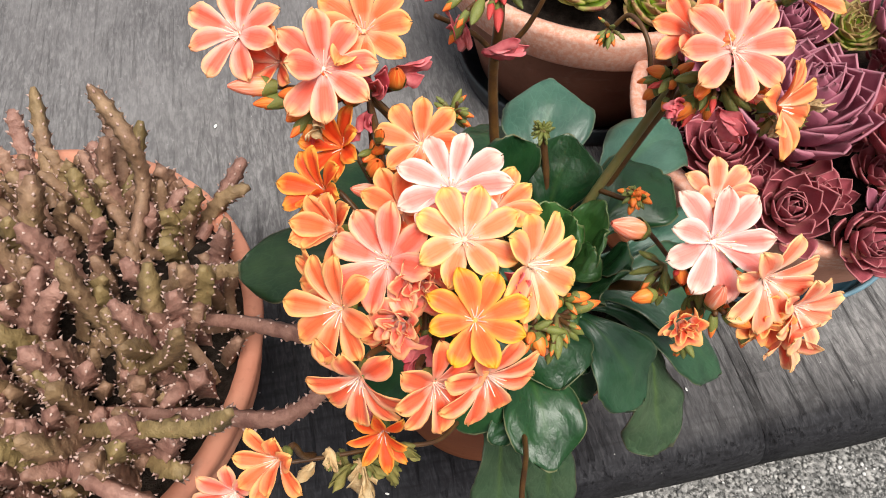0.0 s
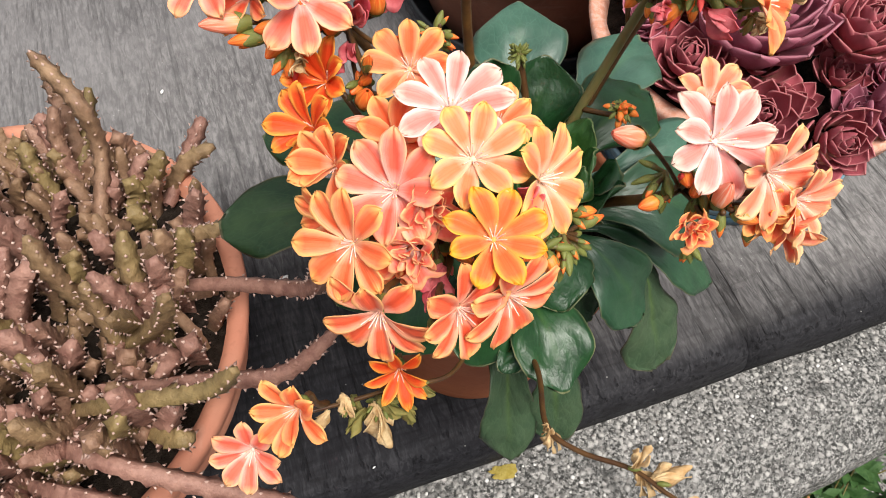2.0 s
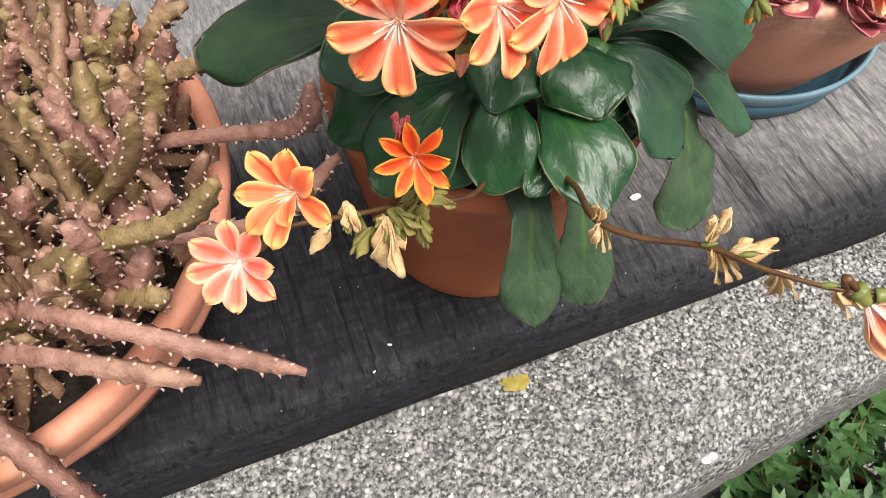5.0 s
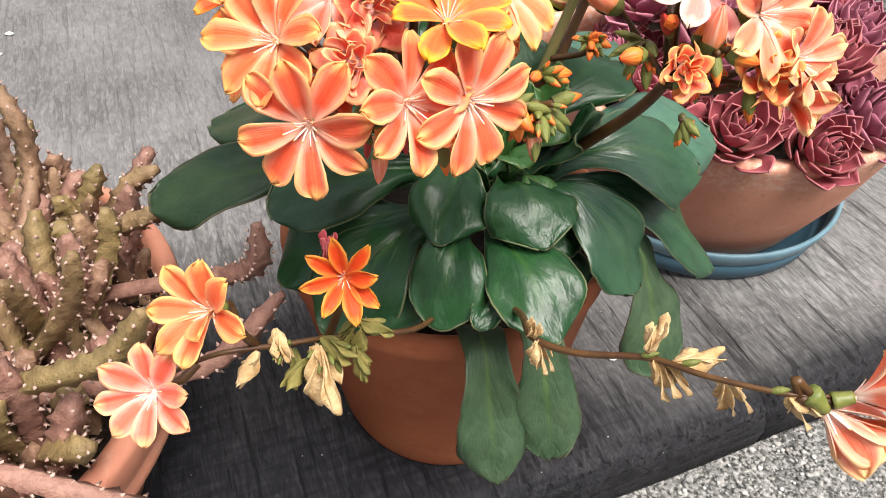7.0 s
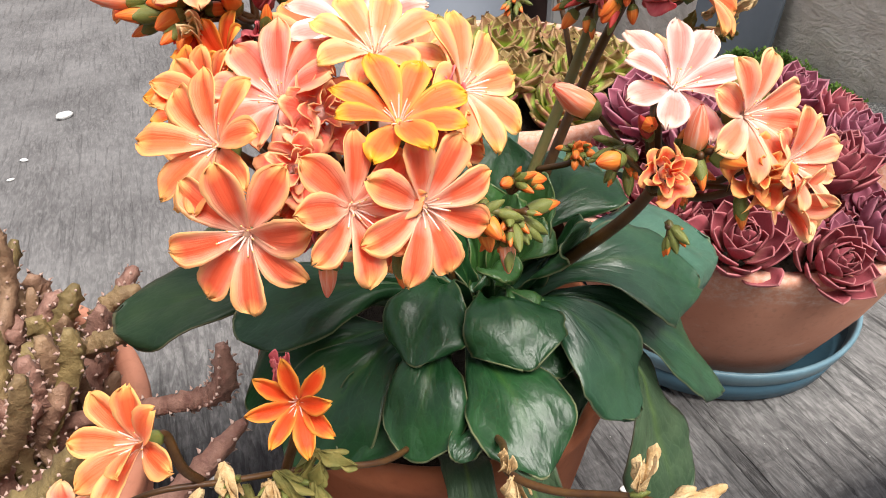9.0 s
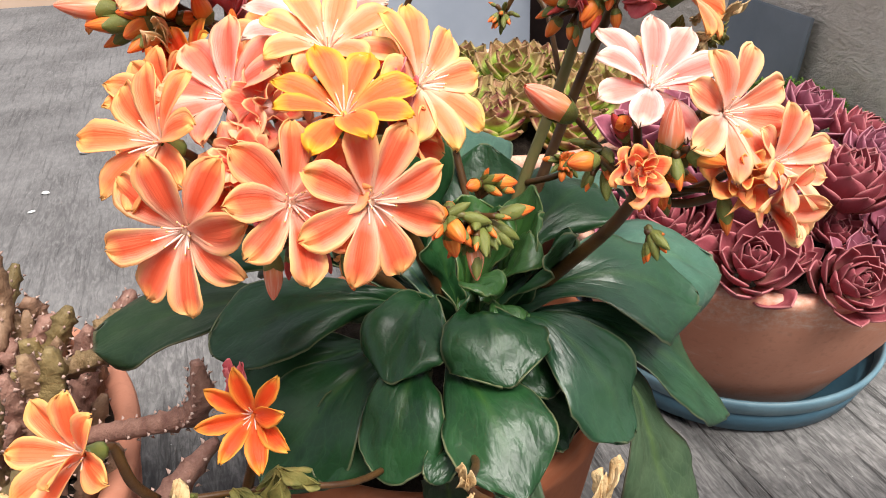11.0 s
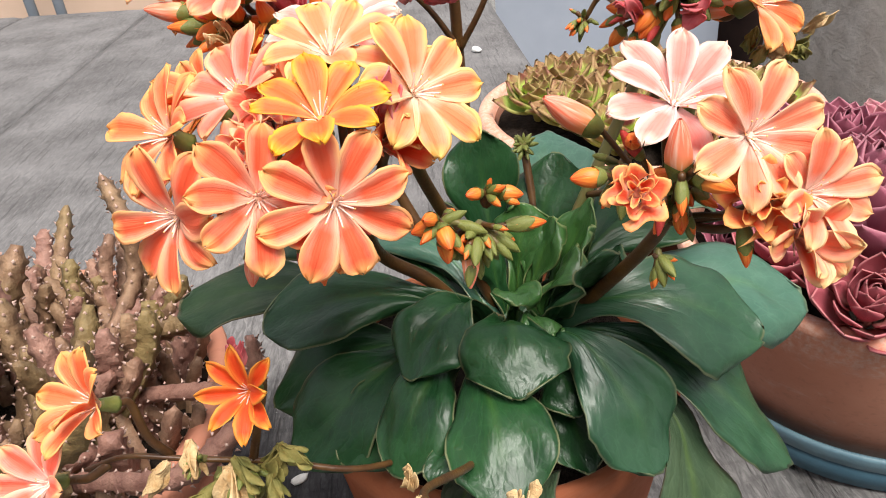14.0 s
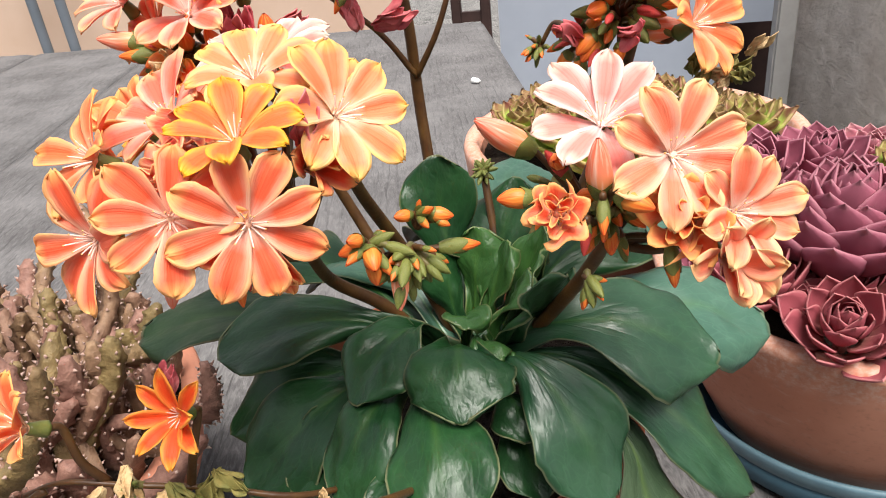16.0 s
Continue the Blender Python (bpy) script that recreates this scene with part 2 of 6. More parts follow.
CLAY = clay_material("terracotta", (0.34, 0.095, 0.040), (0.45, 0.15, 0.065), 0.12, (0.55, 0.36, 0.26))
CLAY_PINK = clay_material("pale_terracotta", (0.48, 0.19, 0.12), (0.56, 0.25, 0.16), 0.30, (0.62, 0.42, 0.32))
CLAY_OLD = clay_material("weathered_terracotta", (0.55, 0.235, 0.150), (0.65, 0.31, 0.21), 0.35, (0.70, 0.56, 0.48), 0.088)
# terracotta darkened for the rear pot, whose shade is put into the colour
CLAY_SHADED = clay_material("shaded_terracotta", (0.16, 0.06, 0.035), (0.24, 0.10, 0.06), 0.25, (0.4, 0.28, 0.22))
BLUE_PLASTIC = plain("blue_grey_plastic", (0.045, 0.108, 0.155), (0.068, 0.150, 0.205), 30, 0.45)
BLUE_RIM = plain("pale_blue_plastic", (0.12, 0.22, 0.28), (0.18, 0.30, 0.36), 60, 0.4)
DARK_PLASTIC = plain("dark_plastic", (0.010, 0.013, 0.016), (0.025, 0.03, 0.035), 30, 0.4)
SOIL = plain("potting_soil", (0.018, 0.012, 0.009), (0.06, 0.045, 0.035), 220, 0.95, 1.0, 0.004, 0.1)
WHITE_CHIP = plain("white_chip", (0.7, 0.7, 0.68), (0.85, 0.85, 0.83), 300, 0.7)

EDGE_TURN = 13.0  # degrees by which the front of the bench is turned from the x axis


def wood_material():
    m = Mat("weathered_grey_wood", rough=0.75, spec=0.16)
    at = m.coords("Object", (1, 1, 1), -EDGE_TURN)
    across, along, _ = m.xyz(at)
    grain_at = m.coords("Object", (1, 1, 1), -EDGE_TURN)
    stretch = m.node("Mapping")
    m.tree.links.new(grain_at, stretch.inputs[0])
    stretch.inputs["Scale"].default_value = (1, 0.20, 1)
    grain = m.noise(stretch.outputs[0], 300, 4, 0.60, 1.3)
    stretch_b = m.node("Mapping")
    m.tree.links.new(grain_at, stretch_b.inputs[0])
    stretch_b.inputs["Scale"].default_value = (1, 0.05, 1)
    crack = m.noise(stretch_b.outputs[0], 230, 4, 0.6, 0.12)
    stretch_c = m.node("Mapping")
    m.tree.links.new(grain_at, stretch_c.inputs[0])
    stretch_c.inputs["Scale"].default_value = (0.16, 1, 1)
    cross = m.noise(stretch_c.outputs[0], 260, 2, 0.5, 0.1)
    patch = m.noise(grain_at, 9, 5)
    broad = m.noise(grain_at, 3.2, 3)
    fine = m.noise(grain_at, 600, 3)
    col = m.ramp(grain, (0.36, (0.082, 0.078, 0.078)), (0.5, (0.165, 0.158, 0.156)), (0.66, (0.262, 0.252, 0.248)))
    col = m.mix(m.ramp(patch, (0.40, 0.0), (0.72, 0.45)), col, (0.230, 0.220, 0.215))
    col = m.mix(m.ramp(broad, (0.40, 0.0), (0.65, 0.5)), col, (0.13, 0.125, 0.123))
    fleck = m.node("Mapping")
    m.tree.links.new(grain_at, fleck.inputs[0])
    fleck.inputs["Scale"].default_value = (1, 0.4, 1)
    col = m.mix(m.ramp(m.noise(fleck.outputs[0], 190, 6, 0.7), (0.38, 0.6), (0.55, 0.0)), col, (0.085, 0.083, 0.083))
    # lighter towards the right: grazing sky sheen put into the colour
    sky_sheen = m.ramp(m.math("ADD", across, m.math("MULTIPLY", m.math("SUBTRACT", patch, 0.5), 0.12)), (0.02, 0.0), (0.16, 0.05))
    col = m.mix(sky_sheen, col, m.ramp(grain, (0.30, (0.20, 0.19, 0.185)), (0.5, (0.36, 0.345, 0.335)), (0.72, (0.46, 0.445, 0.43))))
    # darker at the right front, shade near the saucer put into the colour
    saucer_shade = m.ramp(m.math("ADD", m.math("SUBTRACT", across, m.math("MULTIPLY", along, 0.5)), m.math("MULTIPLY", m.math("SUBTRACT", patch, 0.5), 0.16)), (0.06, 0.0), (0.14, 0.03))
    col = m.mix(saucer_shade, col, (0.095, 0.087, 0.082))
    # far grain fades into broad dull patches, distance blur put into the colour
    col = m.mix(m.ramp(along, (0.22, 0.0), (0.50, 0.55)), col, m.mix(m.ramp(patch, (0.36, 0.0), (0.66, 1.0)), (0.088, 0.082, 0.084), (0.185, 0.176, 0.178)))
    line = m.ramp(crack, (0.34, 1.0), (0.43, 0.0))
    tick = m.ramp(cross, (0.33, 1.0), (0.42, 0.0))
    near = m.ramp(along, (0.10, 1.0), (0.42, 0.25))
    col = m.mix(m.math("MULTIPLY", m.math("MULTIPLY", line, near), 0.85), col, (0.045, 0.042, 0.042))
    col = m.mix(m.math("MULTIPLY", m.math("MULTIPLY", tick, near), 0.22), col, (0.06, 0.056, 0.055))
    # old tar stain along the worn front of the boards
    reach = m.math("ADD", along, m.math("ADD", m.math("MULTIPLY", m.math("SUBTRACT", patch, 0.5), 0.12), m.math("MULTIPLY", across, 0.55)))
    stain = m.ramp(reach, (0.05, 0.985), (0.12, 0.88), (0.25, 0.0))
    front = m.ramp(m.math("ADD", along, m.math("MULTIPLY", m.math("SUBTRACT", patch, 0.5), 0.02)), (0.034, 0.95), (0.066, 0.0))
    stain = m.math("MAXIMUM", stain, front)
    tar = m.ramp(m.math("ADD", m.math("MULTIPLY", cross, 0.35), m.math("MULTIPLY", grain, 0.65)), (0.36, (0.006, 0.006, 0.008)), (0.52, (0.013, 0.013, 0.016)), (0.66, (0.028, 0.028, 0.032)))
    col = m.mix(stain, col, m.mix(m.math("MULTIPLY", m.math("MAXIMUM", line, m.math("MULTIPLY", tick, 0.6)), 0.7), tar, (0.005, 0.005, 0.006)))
    speck = m.cells(grain_at, 90)
    col = m.mix(m.math("MULTIPLY", m.ramp(speck, (0.03, 1.0), (0.05, 0.0)), 0.45), col, (0.5, 0.5, 0.48))
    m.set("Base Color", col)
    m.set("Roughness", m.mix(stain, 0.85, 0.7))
    dent = m.math("ADD", m.math("MULTIPLY", line, -1.0), m.math("MULTIPLY", tick, -0.08))
    m.bump(m.math("ADD", m.math("MULTIPLY", grain, 0.6), m.math("ADD", dent, m.math("MULTIPLY", fine, 0.12))), 0.6, 0.0016)
    return m.mat


def concrete_material(name, dark, light, pebble, scale=1.0):
    m = Mat(name, rough=0.92, spec=0.15)
    at = m.coords()
    wob = m.node("MixRGB", mode="ADD")
    jit = m.node("TexNoise")
    m.link(at, jit.inputs["Vector"])
    jit.inputs["Scale"].default_value = 160 * scale
    wob.inputs[0].default_value = 0.0012 / scale
    m.tree.links.new(at, wob.inputs[1])
    m.tree.links.new(jit.outputs["Color"], wob.inputs[2])
    where = wob.outputs[0]
    stones = m.cells(where, 230 * scale, "F1", "Color")
    small = m.cells(where, 620 * scale, "F1", "Color")
    gap = m.cells(where, 230 * scale, "F1", "Distance")
    big = m.noise(at, 14 * scale, 6)
    salt = m.noise(at, 420 * scale, 5, 0.7)
    hue, keep, _ = m.xyz(stones)
    stone = m.ramp(hue, (0.1, tuple(c * 0.3 for c in pebble)), (0.45, pebble), (0.85, tuple(min(0.8, c * 1.9) for c in pebble)))
    base = m.mix(m.ramp(big, (0.3, 0.0), (0.7, 1.0)), dark, light)
    base = m.mix(m.ramp(m.xyz(small)[0], (0.3, 0.0), (0.9, 0.75)), base, tuple(min(0.8, c * 1.8) for c in pebble))
    base = m.mix(m.ramp(salt, (0.42, 0.95), (0.55, 0.0)), base, tuple(c * 0.25 for c in dark))
    col = m.mix(m.math("MULTIPLY", m.math("MULTIPLY", m.ramp(gap, (0.25, 1.0), (0.6, 0.0)), m.ramp(keep, (0.35, 0.0), (0.6, 1.0))), 0.8), base, stone)
    dirt = m.noise(at, 34 * scale, 6)
    col = m.mix(m.math("MULTIPLY", m.ramp(dirt, (0.54, 0.0), (0.70, 1.0)), 0.6), col, tuple(c * 0.4 for c in dark))
    m.set("Base Color", col)
    m.bump(m.math("ADD", salt, m.math("ADD", m.ramp(gap, (0.2, 0.6), (0.6, 0.0)), m.noise(at, 90 * scale, 5))), 0.9, 0.0025 / scale**0.5)
    return m.mat


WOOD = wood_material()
CONCRETE = concrete_material("exposed_aggregate_concrete", (0.135, 0.135, 0.13), (0.25, 0.245, 0.235), (0.30, 0.29, 0.275))


def stucco_material():
    m = Mat("lumpy_stucco", rough=0.92, spec=0.1)
    at = m.coords("Object", (1, 1, 1.9))
    lumps, fine, stain = m.noise(at, 13, 5, 0.6, 0.6), m.noise(at, 75, 5, 0.65), m.noise(m.coords(), 3.4, 4)
    col = m.mix(m.ramp(lumps, (0.32, 0.0), (0.68, 1.0)), (0.52, 0.455, 0.40), (0.76, 0.69, 0.63))
    col = m.mix(m.ramp(stain, (0.42, 0.0), (0.70, 0.5)), col, (0.48, 0.41, 0.355))
    col = m.mix(m.ramp(fine, (0.52, 0.0), (0.72, 0.45)), col, (0.36, 0.32, 0.29))
    m.set("Base Color", col)
    m.bump(m.math("ADD", lumps, m.math("MULTIPLY", fine, 0.35)), 0.9, 0.022)
    return m.mat


STUCCO = stucco_material()
EARTH = concrete_material("yard_ground", (0.16, 0.155, 0.15), (0.26, 0.25, 0.24), (0.24, 0.23, 0.22), 0.4)
BLUE_PAINT = plain("pale_blue_paint", (0.36, 0.40, 0.48), (0.42, 0.46, 0.54), 6, 0.5)
SLATE_PAINT = plain("slate_grey_sheet", (0.13, 0.155, 0.185), (0.18, 0.205, 0.24), 9, 0.5)
BLOCK_PLASTER = plain("sky_block_plaster", (0.40, 0.36, 0.32), (0.48, 0.44, 0.40), 4, 0.85)
BEIGE = plain("beige_plaster", (0.62, 0.44, 0.33), (0.68, 0.50, 0.39), 5, 0.8)
# brown chair wood, also painted in the cabinet bay as its shade
BROWN_AND_SHADE = plain("brown_wood_and_bay_shade", (0.03, 0.014, 0.012), (0.06, 0.03, 0.025), 14, 0.7)
GREY_POST = plain("grey_post", (0.30, 0.29, 0.28), (0.38, 0.37, 0.36), 20, 0.7)
MOSS = plain("moss_green", (0.085, 0.18, 0.025), (0.19, 0.32, 0.05), 160, 0.8, thin=0.15)
HERB = plain("herb_green", (0.028, 0.080, 0.020), (0.075, 0.155, 0.045), 160, 0.5, thin=0.15)
LICHEN = plain("yellow_lichen", (0.40, 0.30, 0.05), (0.55, 0.44, 0.12), 300, 0.95, 1.0, 0.002)


# ---- builders ----
WORLD_OF = {}


def thing(name, at, label, category, group="", kind=""):
    e = new(name)
    e.empty_display_size = 0.02
    e.location = at
    WORLD_OF[e.name] = Matrix.Translation(at)
    return tagged(e, label, category, group, kind)


def mesh_of(name, bm, *materials, smooth=True):
    data = bpy.data.meshes.new(name)
    bm.to_mesh(data)
    bm.free()
    for material in materials:
        data.materials.append(material)
    if smooth:
        data.shade_smooth()
    return data


def place(name, data, parent=None, m=None, label="", kind=""):
    ob = new(name, data)
    m = m or Matrix()
    ob.matrix_basis = m
    if parent is not None:
        ob.parent = parent
        ob.matrix_parent_inverse = WORLD_OF[parent.name].inverted()
    WORLD_OF[ob.name] = m.copy()
    return tagged(ob, label, kind=kind)


def part(name, bm, material, parent, label="", kind="", smooth=True):
    mats = material if isinstance(material, (list, tuple)) else [material]
    return place(name, mesh_of(name, bm, *mats, smooth=smooth), parent, None, label, kind)


def sheet(fn, nu, nv, bm=None, mat=0, close_u=False):
    """A grid of fn(u, v) with u and v from 0 to 1 and a UV map."""
    bm = bm or bmesh.new()
    uv = bm.loops.layers.uv.verify()
    cols = nu if close_u else nu + 1
    vs = [[bm.verts.new(fn(i / nu, j / nv)) for j in range(nv + 1)] for i in range(cols)]
    for i in range(nu):
        for j in range(nv):
            k = (i + 1) % cols
            f = bm.faces.new((vs[i][j], vs[k][j], vs[k][j + 1], vs[i][j + 1]))
            f.material_index = mat
            for loop, (a, b) in zip(f.loops, ((i, j), (i + 1, j), (i + 1, j + 1), (i, j + 1))):
                loop[uv].uv = (a / nu, b / nv)
    return bm


def slab(fn, nu, nv, t):
    """The sheet of fn(u, v) with a thickness t below it."""
    bm = bmesh.new()
    uv = bm.loops.layers.uv.verify()
    p = [[Vector(fn(i / nu, j / nv)) for j in range(nv + 1)] for i in range(nu + 1)]
    under = []
    for i in range(nu + 1):
        col, last = [], Vector((0, 0, 1))
        for j in range(nv + 1):
            a = p[min(i + 1, nu)][j] - p[max(i - 1, 0)][j]
            b = p[i][min(j + 1, nv)] - p[i][max(j - 1, 0)]
            n = a.cross(b)
            last = n.normalized() if n.length > 1e-14 else last
            col.append(p[i][j] - last * t)
        under.append(col)
    top = [[bm.verts.new(q) for q in c] for c in p]
    low = [[bm.verts.new(q) for q in c] for c in under]

    def quad(vs, at):
        f = bm.faces.new(vs)
        for loop, (a, b) in zip(f.loops, at):
            loop[uv].uv = (a / nu, b / nv)

    for i in range(nu):
        for j in range(nv):
            c = ((i, j), (i + 1, j), (i + 1, j + 1), (i, j + 1))
            quad([top[a][b] for a, b in c], c)
            quad([low[a][b] for a, b in c[::-1]], c[::-1])
    ring = [(i, 0) for i in range(nu)] + [(nu, j) for j in range(nv)] + [(i, nv) for i in range(nu, 0, -1)] + [(0, j) for j in range(nv, 0, -1)]
    for (a, b), (c, d) in zip(ring, ring[1:] + ring[:1]):
        quad([top[c][d], top[a][b], low[a][b], low[c][d]], ((c, d), (a, b), (a, b), (c, d)))
    return bm


def thicken(bm, t):
    bmesh.ops.recalc_face_normals(bm, faces=bm.faces[:])
    bmesh.ops.solidify(bm, geom=bm.faces[:], thickness=t)
    return bm


def curve_through(points, steps=8):
    """Points on a smooth curve through the given ones."""
    p = [Vector(q) for q in points]
    p = [2 * p[0] - p[1], *p, 2 * p[-1] - p[-2]]
    out = []
    for i in range(1, len(p) - 2):
        a, b, c, d = p[i - 1 : i + 3]
        for s in range(steps):
            t = s / steps
            out.append(0.5 * (2 * b + (c - a) * t + (2 * a - 5 * b + 4 * c - d) * t * t + (3 * b - a - 3 * c + d) * t**3))
    return out + [p[-2]]


def frames_along(path):
    side = None
    for i, q in enumerate(path):
        d = (path[min(i + 1, len(path) - 1)] - path[max(i - 1, 0)]).normalized()
        if side is None:
            side = d.cross(Vector((0.31, 0.2, 0.93))).normalized()
        side = (side - d * side.dot(d)).normalized()
        yield q, d, side, d.cross(side)


def tube(points, r0, r1, sides=7, bm=None, steps=6, mat=0):
    bm = bm or bmesh.new()
    path = curve_through(points, steps)
    rings = []
    for i, (q, d, a, b) in enumerate(frames_along(path)):
        s = i / (len(path) - 1)
        r = r0 + (r1 - r0) * s
        rings.append([bm.verts.new(q + r * (math.cos(2 * math.pi * k / sides) * a + math.sin(2 * math.pi * k / sides) * b)) for k in range(sides)])
    for ra, rb in zip(rings, rings[1:]):
        for k in range(sides):
            bm.faces.new((ra[k], ra[(k + 1) % sides], rb[(k + 1) % sides], rb[k])).material_index = mat
    for ring in (rings[0][::-1], rings[-1]):
        bm.faces.new(ring).material_index = mat
    return bm


def lathe(profile, segs=64, bm=None, wobble=0.0):
    """Turns a profile of (radius, height) round the z axis; the ends close on the axis where the radius is 0."""
    bm = bm or bmesh.new()
    rings = []
    for r, z in profile:
        if r == 0:
            rings.append([bm.verts.new((0, 0, z))])
        else:
            rings.append([bm.verts.new((r * (1 + wobble * math.sin(3 * a + z * 40)) * math.cos(a), r * math.sin(a), z)) for a in (2 * math.pi * k / segs for k in range(segs))])
    for ra, rb in zip(rings, rings[1:]):
        for k in range(segs):
            j = (k + 1) % segs
            if len(ra) == 1 and len(rb) == 1:
                continue
            if len(ra) == 1:
                bm.faces.new((ra[0], rb[j], rb[k]))
            elif len(rb) == 1:
                bm.faces.new((ra[k], ra[j], rb[0]))
            else:
                bm.faces.new((ra[k], ra[j], rb[j], rb[k]))
    bmesh.ops.recalc_face_normals(bm, faces=bm.faces[:])
    return bm


def moved(bm, m):
    bmesh.ops.transform(bm, matrix=m, verts=bm.verts[:])
    return bm


def box(lo, hi, m=None, bm=None, bevel=0.0):
    b = bmesh.new()
    bmesh.ops.create_cube(b, size=1.0)
    lo, hi = Vector(lo), Vector(hi)
    moved(b, Matrix.Translation((lo + hi) / 2) @ Matrix.Diagonal((*(hi - lo), 1)))
    if bevel:
        bmesh.ops.bevel(b, geom=b.edges[:], offset=bevel, segments=2, affect="EDGES")
    if m:
        moved(b, m)
    return b


def facing(at, az, el, spin=0.0):
    """A pose at a place whose z axis points to azimuth az (degrees from -y towards +x) and elevation el."""
    a, e = radians(az), radians(el)
    z = Vector((math.sin(a) * math.cos(e), -math.cos(a) * math.cos(e), math.sin(e)))
    x = Vector((math.cos(a), math.sin(a), 0))
    m = Matrix((x, z.cross(x), z)).transposed().to_4x4()
    return Matrix.Translation(at) @ m @ Matrix.Rotation(radians(spin), 4, "Z")


# ---- the bench and the ground ----
BENCH = Matrix.Rotation(radians(EDGE_TURN), 4, "Z")  # bench coordinates: x along the front edge, y away from it
FRONT, THICK = 0.021, 0.046


def plank(x0, x1, y1, parent, seed):
    """A board of the bench with a worn, rounded front end; x0, x1 and y1 in bench coordinates."""
    prof = [(FRONT + 0.004, -THICK), (FRONT, -THICK + 0.004), (FRONT - 0.001, -0.026), (FRONT + 0.0005, -0.016), (FRONT + 0.004, -0.008),
            (FRONT + 0.010, -0.0028), (FRONT + 0.019, -0.0004), (FRONT + 0.03, 0.0)]
    n = 0
    y = FRONT + 0.03
    while y < y1 - 0.03:
        y += 0.02 + n * 0.004
        n += 1
        prof.append((min(y, y1 - 0.02), 0.0))
    prof += [(y1 - 0.004, -0.002), (y1, -0.008), (y1, -THICK)]
    cols = max(6, int((x1 - x0) / 0.02))

    def at(u, v):
        x = x0 + (x1 - x0) * u
        k = min(int(v * (len(prof) - 1) + 1e-6), len(prof) - 1)
        py, pz = prof[k]
        py -= 0.231 * (x - x0) * max(0.0, py - 0.1) / (y1 - 0.1)  # the far end is cut askew
        edge = min(u, 1 - u) * (x1 - x0)
        sink = 0.004 * max(0.0, 1 - edge / 0.006) ** 2
        wave = 0.0016 * noise.noise((x * 7, py * 3, seed)) + 0.0006 * noise.noise((x * 40, py * 9, seed + 5))
        nose = 0.0025 * noise.noise((x * 16, 2.0, seed)) if k < 8 else 0.0
        return Vector((x, py + nose, pz + (wave if 0 < k < len(prof) - 1 else 0) - (sink if k > 2 else 0)))

    bm = sheet(at, cols, len(prof) - 1)
    for side in (0.0, 1.0):
        vs = [bm.verts.new(at(side, k / (len(prof) - 1))) for k in range(len(prof))]
        bm.faces.new(vs if side else vs[::-1])
    bmesh.ops.remove_doubles(bm, verts=bm.verts[:], dist=1e-6)
    bmesh.ops.recalc_face_normals(bm, faces=bm.faces[:])
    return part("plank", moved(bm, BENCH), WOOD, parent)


bench = thing("wooden_bench", BENCH @ Vector((0.0, 0.5, -THICK)), "weathered grey plank bench top with dark tarred front edge", "bench")
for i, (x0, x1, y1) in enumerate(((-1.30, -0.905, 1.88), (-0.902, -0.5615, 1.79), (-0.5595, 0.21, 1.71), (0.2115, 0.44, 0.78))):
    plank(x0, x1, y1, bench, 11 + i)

for x, y in ((-1.15, 1.2), (-0.40, 1.2), (0.10, 1.2), (0.34, 0.62)):
    part("leg", moved(box((x, y, -0.62), (x + 0.06, y + 0.06, -THICK - 0.0005), bevel=0.004), BENCH), WOOD, bench, smooth=False)


def ground_sheet(name, rows, material, label):
    bm = bmesh.new()
    bm.faces.new([bm.verts.new(v) for v in rows])
    ob = part(name, bm, material, None, smooth=False)
    return tagged(ob, label, name, kind="structure")


GROUND_Z = -0.62
ground_sheet("ground", [(-400, -400, GROUND_Z), (400, -400, GROUND_Z), (400, 400, GROUND_Z), (-400, 400, GROUND_Z)], EARTH, "grey trodden yard ground reaching into the distance")

# concrete ledge under the bench, with a worn step along its outer edge
LEDGE_TURN = Matrix.Rotation(radians(19.0), 4, "Z")


def ledge():
    prof = [(0.16, GROUND_Z), (0.16, -THICK - 0.001), (0.06, -THICK - 0.001), (-0.036, -THICK - 0.001), (-0.050, -THICK - 0.004), (-0.058, -THICK - 0.011), (-0.066, -THICK - 0.015), (-0.076, -THICK - 0.019),
            (-0.084, -THICK - 0.027), (-0.088, -THICK - 0.045), (-0.090, GROUND_Z)]
    cols = 190

    def at(u, v):
        k = min(int(v * (len(prof) - 1) + 1e-6), len(prof) - 1)
        x, (y, z) = -1.5 + 3.0 * u, prof[k]
        rough = 0.006 * noise.noise((x * 9, z * 5, 3)) + 0.003 * noise.noise((x * 45, z * 30, 8)) if 2 < k < 10 else 0.0
        return Vector((x, y + rough, z + (0.25 * rough if k > 3 else 0)))

    ob = part("concrete_ledge", moved(sheet(at, cols, len(prof) - 1), LEDGE_TURN), CONCRETE, None, smooth=False)
    return tagged(ob, "rough exposed-aggregate concrete ledge with a worn stepped edge", "ledge", kind="structure")


ledge()


